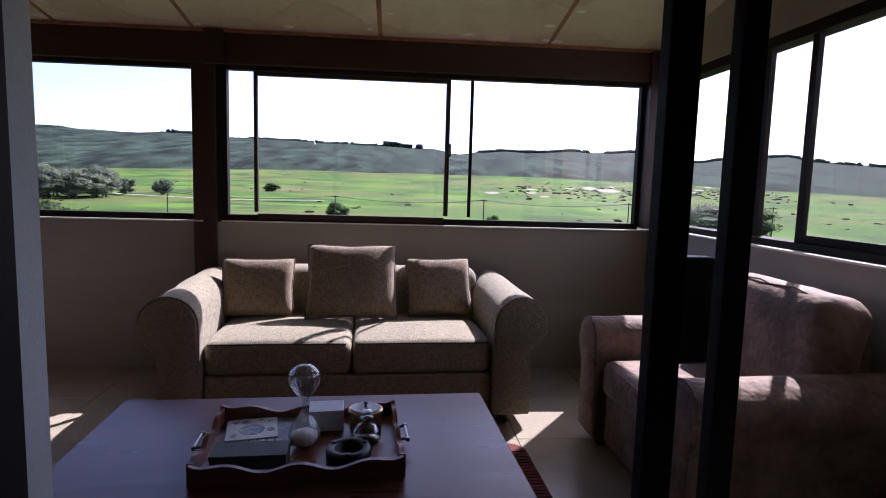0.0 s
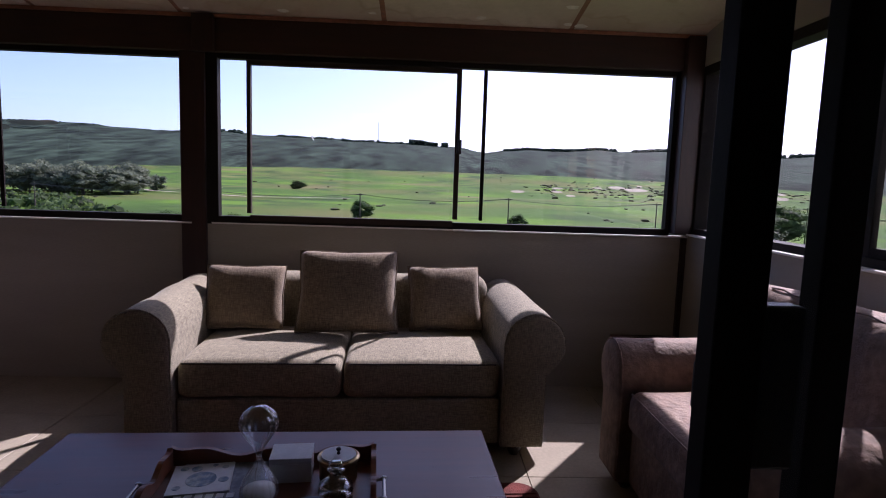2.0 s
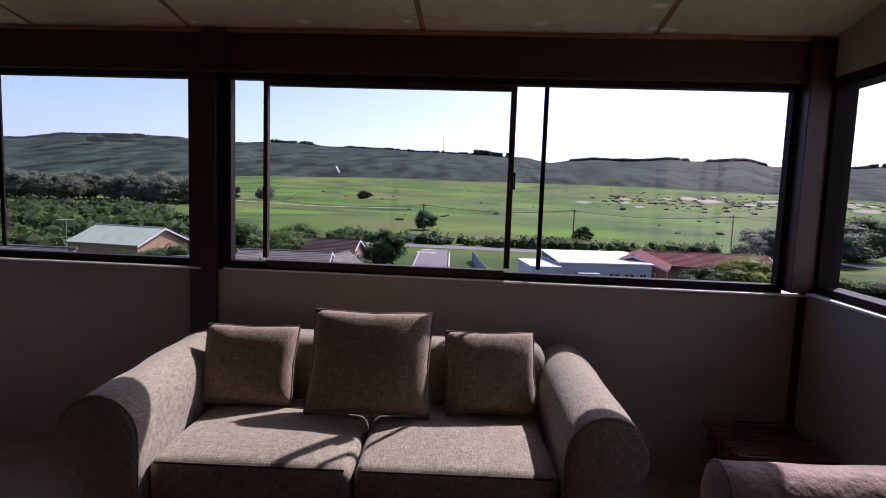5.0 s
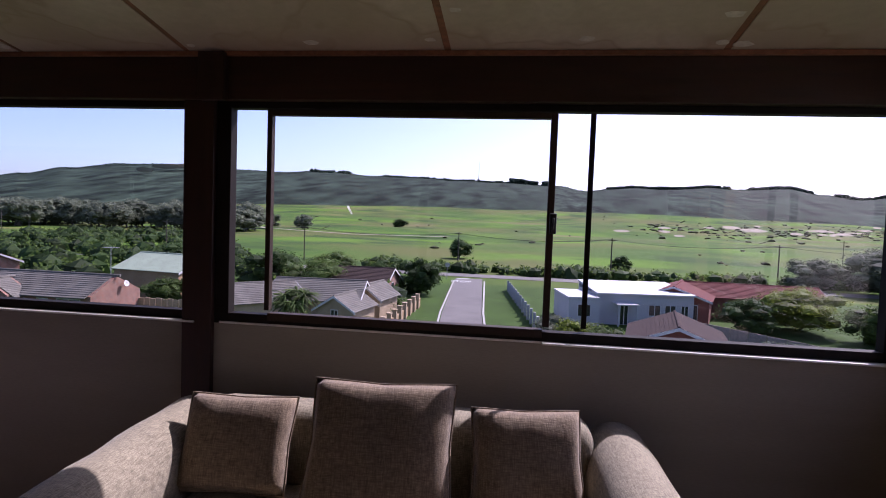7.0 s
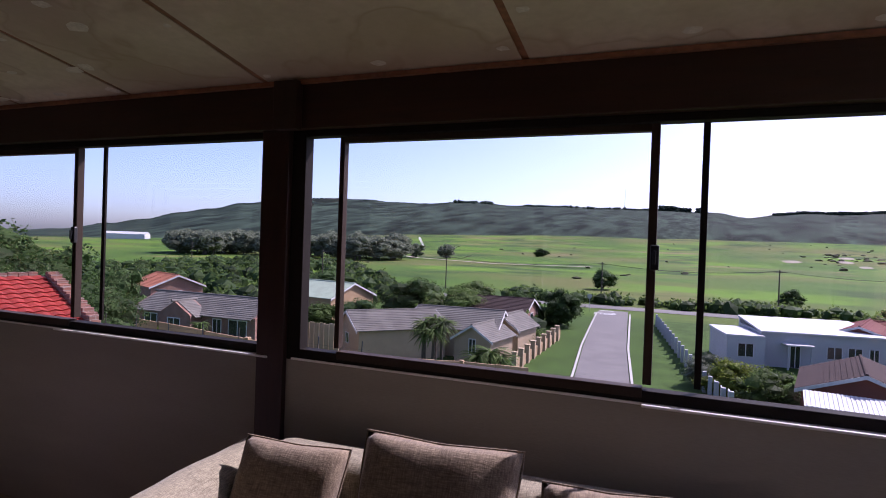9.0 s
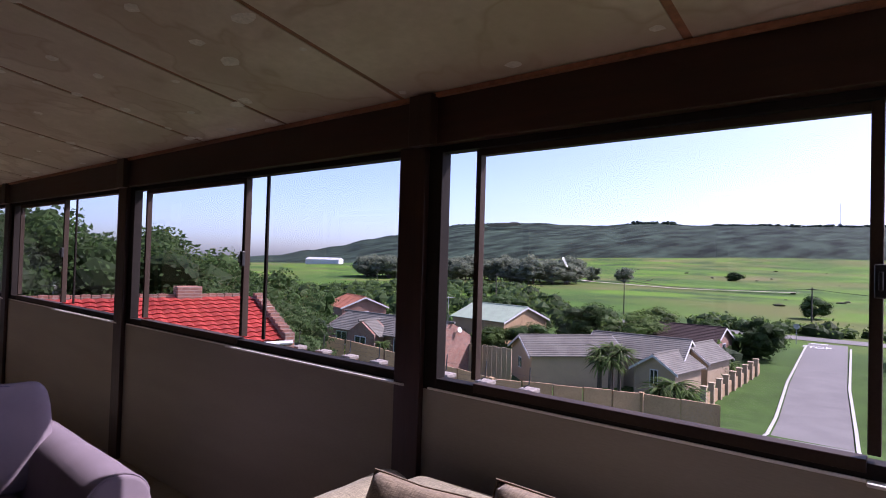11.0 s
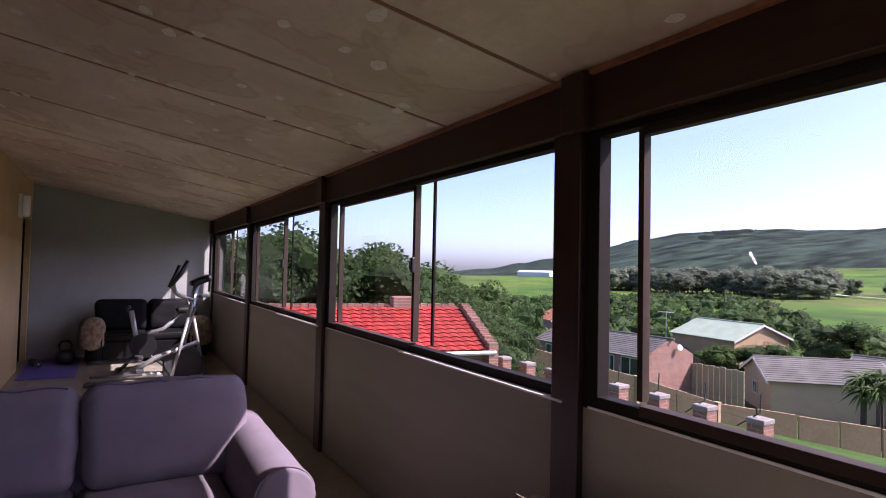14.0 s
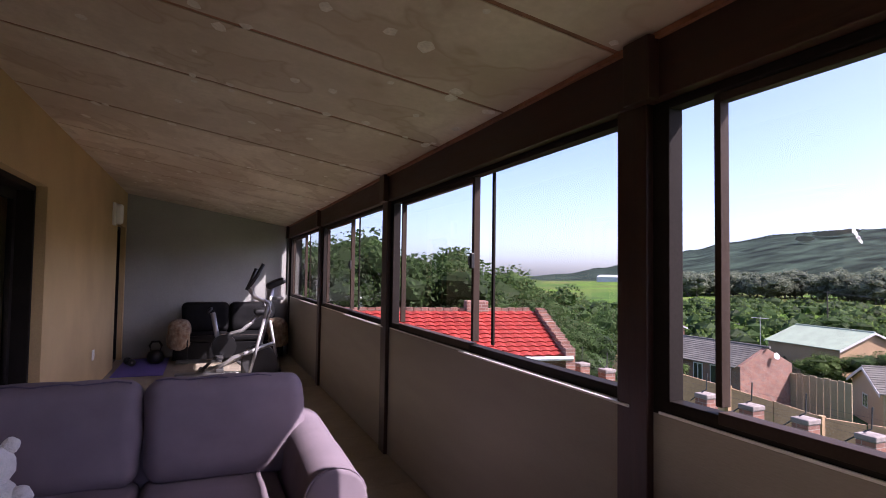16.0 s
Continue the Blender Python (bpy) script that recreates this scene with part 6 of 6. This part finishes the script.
for k in range(9):
    y = 52.0 + k * 2.1
    x = -12.1 + (y - 54) * 0.04
    z = ground(x, y)
    bm = B()
    box(bm, x - 0.22, x + 0.22, y - 0.22, y + 0.22, z - 0.3, z + 1.7, 0.02)
    box(bm, x - 0.27, x + 0.27, y - 0.27, y + 0.27, z + 1.7, z + 1.8, 0.02)
    part("pillar", bm, M_cream, lf)
    bm = B()
    box(bm, x - 0.09, x + 0.09, y + 0.24, y + 1.66, z - 0.3, z + 1.1)
    part("panel", bm, M_tan, lf)

# ---- power poles ----
POLES = [(-45, 118), (-12, 117), (18, 116), (48, 115), (-78, 120), (78, 113), (-150, 150), (82, 160)]
for x, y in POLES:
    pp = thing("power_pole", (x, y, ground(x, y)), "weathered wooden power pole with crossarm", "power pole", group="power poles")
    bm = B()
    cyl(bm, (0, 0, 0), (0, 0, 7.5), 0.14, 0.1, 8)
    part("pole", bm, M_bark, pp)
    bm = B()
    box(bm, -0.9, 0.9, -0.06, 0.06, 7.0, 7.15)
    part("crossarm", bm, M_bark, pp)
pw_ = thing("power_lines", (0, 0, 0), "thin power lines sagging between the poles", "cable")
order = sorted(POLES[:6])
for dx in (-0.8, 0.8):
    for (xa, ya), (xb, yb) in zip(order, order[1:]):
        bm = B()
        za, zb = ground(xa, ya) + 7.2, ground(xb, yb) + 7.2
        tube(bm, [(xa + (xb - xa) * k / 8, ya + (yb - ya) * k / 8 + dx, za + (zb - za) * k / 8 - 0.9 * (1 - (k / 4 - 1) ** 2)) for k in range(9)], 0.025, 4)
        part("cable", bm, M_dgrey, pw_)

# ---- trees and shrubs that stand apart ----
for i, (x, y, h, w, m, lab) in enumerate((
        (-14.6, 144, 5.6, 6.4, M_leaf2, "round dark tree standing alone in the field"),
        (-69.7, 330, 5.5, 9.5, M_leaf2, "dark round bush alone in the green field"),
        (-123.6, 275, 9.0, 9.5, M_leaf3, "grey-green tree standing in the field"), (-107.5, 275, 9.0, 10.5, M_leaf3, "grey-green tree standing in the field"),
        (22, 128, 4.0, 4.6, M_leaf2, "small bush at the edge of the field"),
        (-13.2, 80, 5.6, 6.0, M_leaf2, "dense dark tree beside the street"), (-20.8, 88, 4.4, 4.2, M_leaf2, "small dark tree behind the houses"),
        (-26, 72, 6.5, 9, M_leaf, "spreading green tree behind the houses"), (-33, 76, 6.5, 9, M_leaf2, "spreading dark tree behind the houses"),
        (-27, 84, 5.5, 8, M_leaf, "green tree behind the houses"), (-38, 60, 4.5, 6, M_leaf, "green tree near the shed"), (-34, 63, 5.0, 7, M_leaf2, "dark tree near the shed"),
        (-50, 80, 6.5, 9, M_leaf2, "dark tree in the scrub"), (-38.6, 37.3, 1.7, 2.0, M_leafy, "small yellow-green garden bush"), (-51, 41, 4.4, 5, M_leaf, "leafy tree beside the brick house"), (-55.5, 47, 9.0, 6.5, M_leaf2, "dark leafy tree beside the brick house"),
        (31, 68, 5.5, 8.5, M_leafy, "large round yellow-green bush"), (25, 66, 4.2, 6, M_leaf2, "dark round bush by the house"), (36, 63, 5.0, 7, M_leaf, "green bush in the garden"),
        (40, 58, 5.0, 8, M_leaf2, "dark bush at the garden edge"), (60, 105, 9, 13, M_leaf3, "grey-green trees beyond the gardens"), (70, 112, 9, 14, M_leaf2, "dark trees beyond the gardens"), (52, 110, 7, 10, M_leaf3, "grey-green trees beyond the gardens"),
        (5.2, 52, 3.6, 5.0, M_leafy, "straggly yellow-green shrub by the fence"), (7.5, 49, 3.4, 4.6, M_leaf, "green shrub by the fence"), (3.9, 55, 3.0, 4.0, M_leaf3, "dry grey-green shrub by the fence"),
        (15.6, 37, 3.2, 5.0, M_leaf3, "pale leafy shrub near the carport"), (13.6, 35.5, 2.6, 4.0, M_leaf, "green shrub near the carport"))):
    tree("tree" if h > 4.3 else "shrub", x, y, h, w, m, lab, "tree" if h > 4.3 else "shrub", i % 4, 0.05 if h > 4.3 else 0.0, dense=60 if y > 200 else 170)
# big trees behind the red roof
for i, (x, y, h, w) in enumerate(((-25, 8.5, 7.2, 8), (-27, 14, 6.6, 8), (-24, 4, 7.4, 8), (-26, 18.5, 5.6, 7), (-22.5, 11.5, 6.2, 7), (-30, 1, 8, 10), (-22.5, 15.5, 4.8, 6), (-36, 10, 7.5, 10), (-19.0, 15.6, 3.2, 3.6), (-17.6, 15.8, 3.0, 3.0), (-21.0, 10.0, 5.0, 5), (-20.5, 13.2, 4.6, 5.5), (-22.0, 18.6, 3.2, 4.0), (-21.5, 6.0, 6.0, 5.5), (-24, 6.2, 7.0, 7), (-24.5, 11, 6.6, 7), (-25, 15.8, 5.8, 7), (-22, 8.6, 6.4, 6))):
    tree("tree", x, y, h, w, M_leaf2, "dense dark green tree behind the red roof", "tree", i % 4, 0.06, "trees behind the red roof", dense=240)
# woods at the far left
for i in range(76):
    x = -215 + rs.uniform(0, 100)
    y = 205 + (x + 215) * 0.28 + rs.uniform(-14, 26)
    tree("tree", x, y, rs.uniform(10, 14), rs.uniform(11, 16), M_leaf3, "grey-green spreading tree of the wood", "tree", i % 4, 0.16, "trees of the wood")


def palm(x, y, h, w, label):
    t = thing("palm", (x, y, ground(x, y)), label, "palm")
    bm = B()
    cyl(bm, (0, 0, -0.2), (0.05, 0, h), 0.16, 0.12, 8)
    part("trunk", bm, M_bark, t)
    bm = B()
    rg = random.Random(int(x * 31 + y))
    for k in range(64):
        a, e = rg.uniform(0, 6.28), rg.uniform(-0.2, 1.1)
        ln = w / 2 * rg.uniform(0.75, 1.1)
        d = Vector((math.cos(a), math.sin(a), 0))
        s = Vector((-d.y, d.x, 0))
        prev = None
        for q in range(6):
            u = q / 5
            p = Vector((0.05, 0, h)) + d * ln * u * math.cos(e * (1 - u)) + Vector((0, 0, ln * (math.sin(e) * u - 0.75 * u * u)))
            ww = 0.085 * math.sin(math.pi * min(0.98, 0.15 + u * 0.85))
            cur = (bm.verts.new(p - s * ww - Vector((0, 0, ww * .5))), bm.verts.new(p), bm.verts.new(p + s * ww - Vector((0, 0, ww * .5))))
            if prev:
                bm.faces.new((prev[0], cur[0], cur[1], prev[1]))
                bm.faces.new((prev[1], cur[1], cur[2], prev[2]))
            prev = cur
    part("fronds", bm, M_leaf, t)
    return t


for x, y, h, w in ((-17.7, 44, 4.3, 2.9), (-16.9, 44.6, 4.7, 3.0), (-16.1, 44, 4.4, 2.9), (-17.3, 43.3, 3.5, 2.7), (-16.5, 43.2, 3.6, 2.7), (-12.1, 44, 2.5, 3.8), (-12.9, 43.4, 2.0, 3.6), (-11.4, 44.3, 2.1, 3.4), (-14.4, 64.0, 1.2, 3.4), (-13.6, 67, 1.2, 3.2), (-35.4, 38.2, 2.0, 1.9), (9.2, 47.0, 1.2, 3.0)):
    palm(x, y, h, w, "feathery green palm in the garden")
# floor tiles
bm = B()
box(bm, -0.2985, 0.2985, -0.2985, 0.2985, -0.009, 0.0, 0.002, 1)
tile_me = mesh_of("tile", bm, M_tile)
nx = int((XR - XL) / 0.6) + 1
for i in range(nx):
    for j in range(6):
        x, y = XR - 0.2985 - i * 0.6, 3.53 - j * 0.6
        if x < XL + 0.1 or y < 0.6:
            continue
        o = new("tile", tile_me)
        o.parent = floor
        o.location = (x, y, 0)
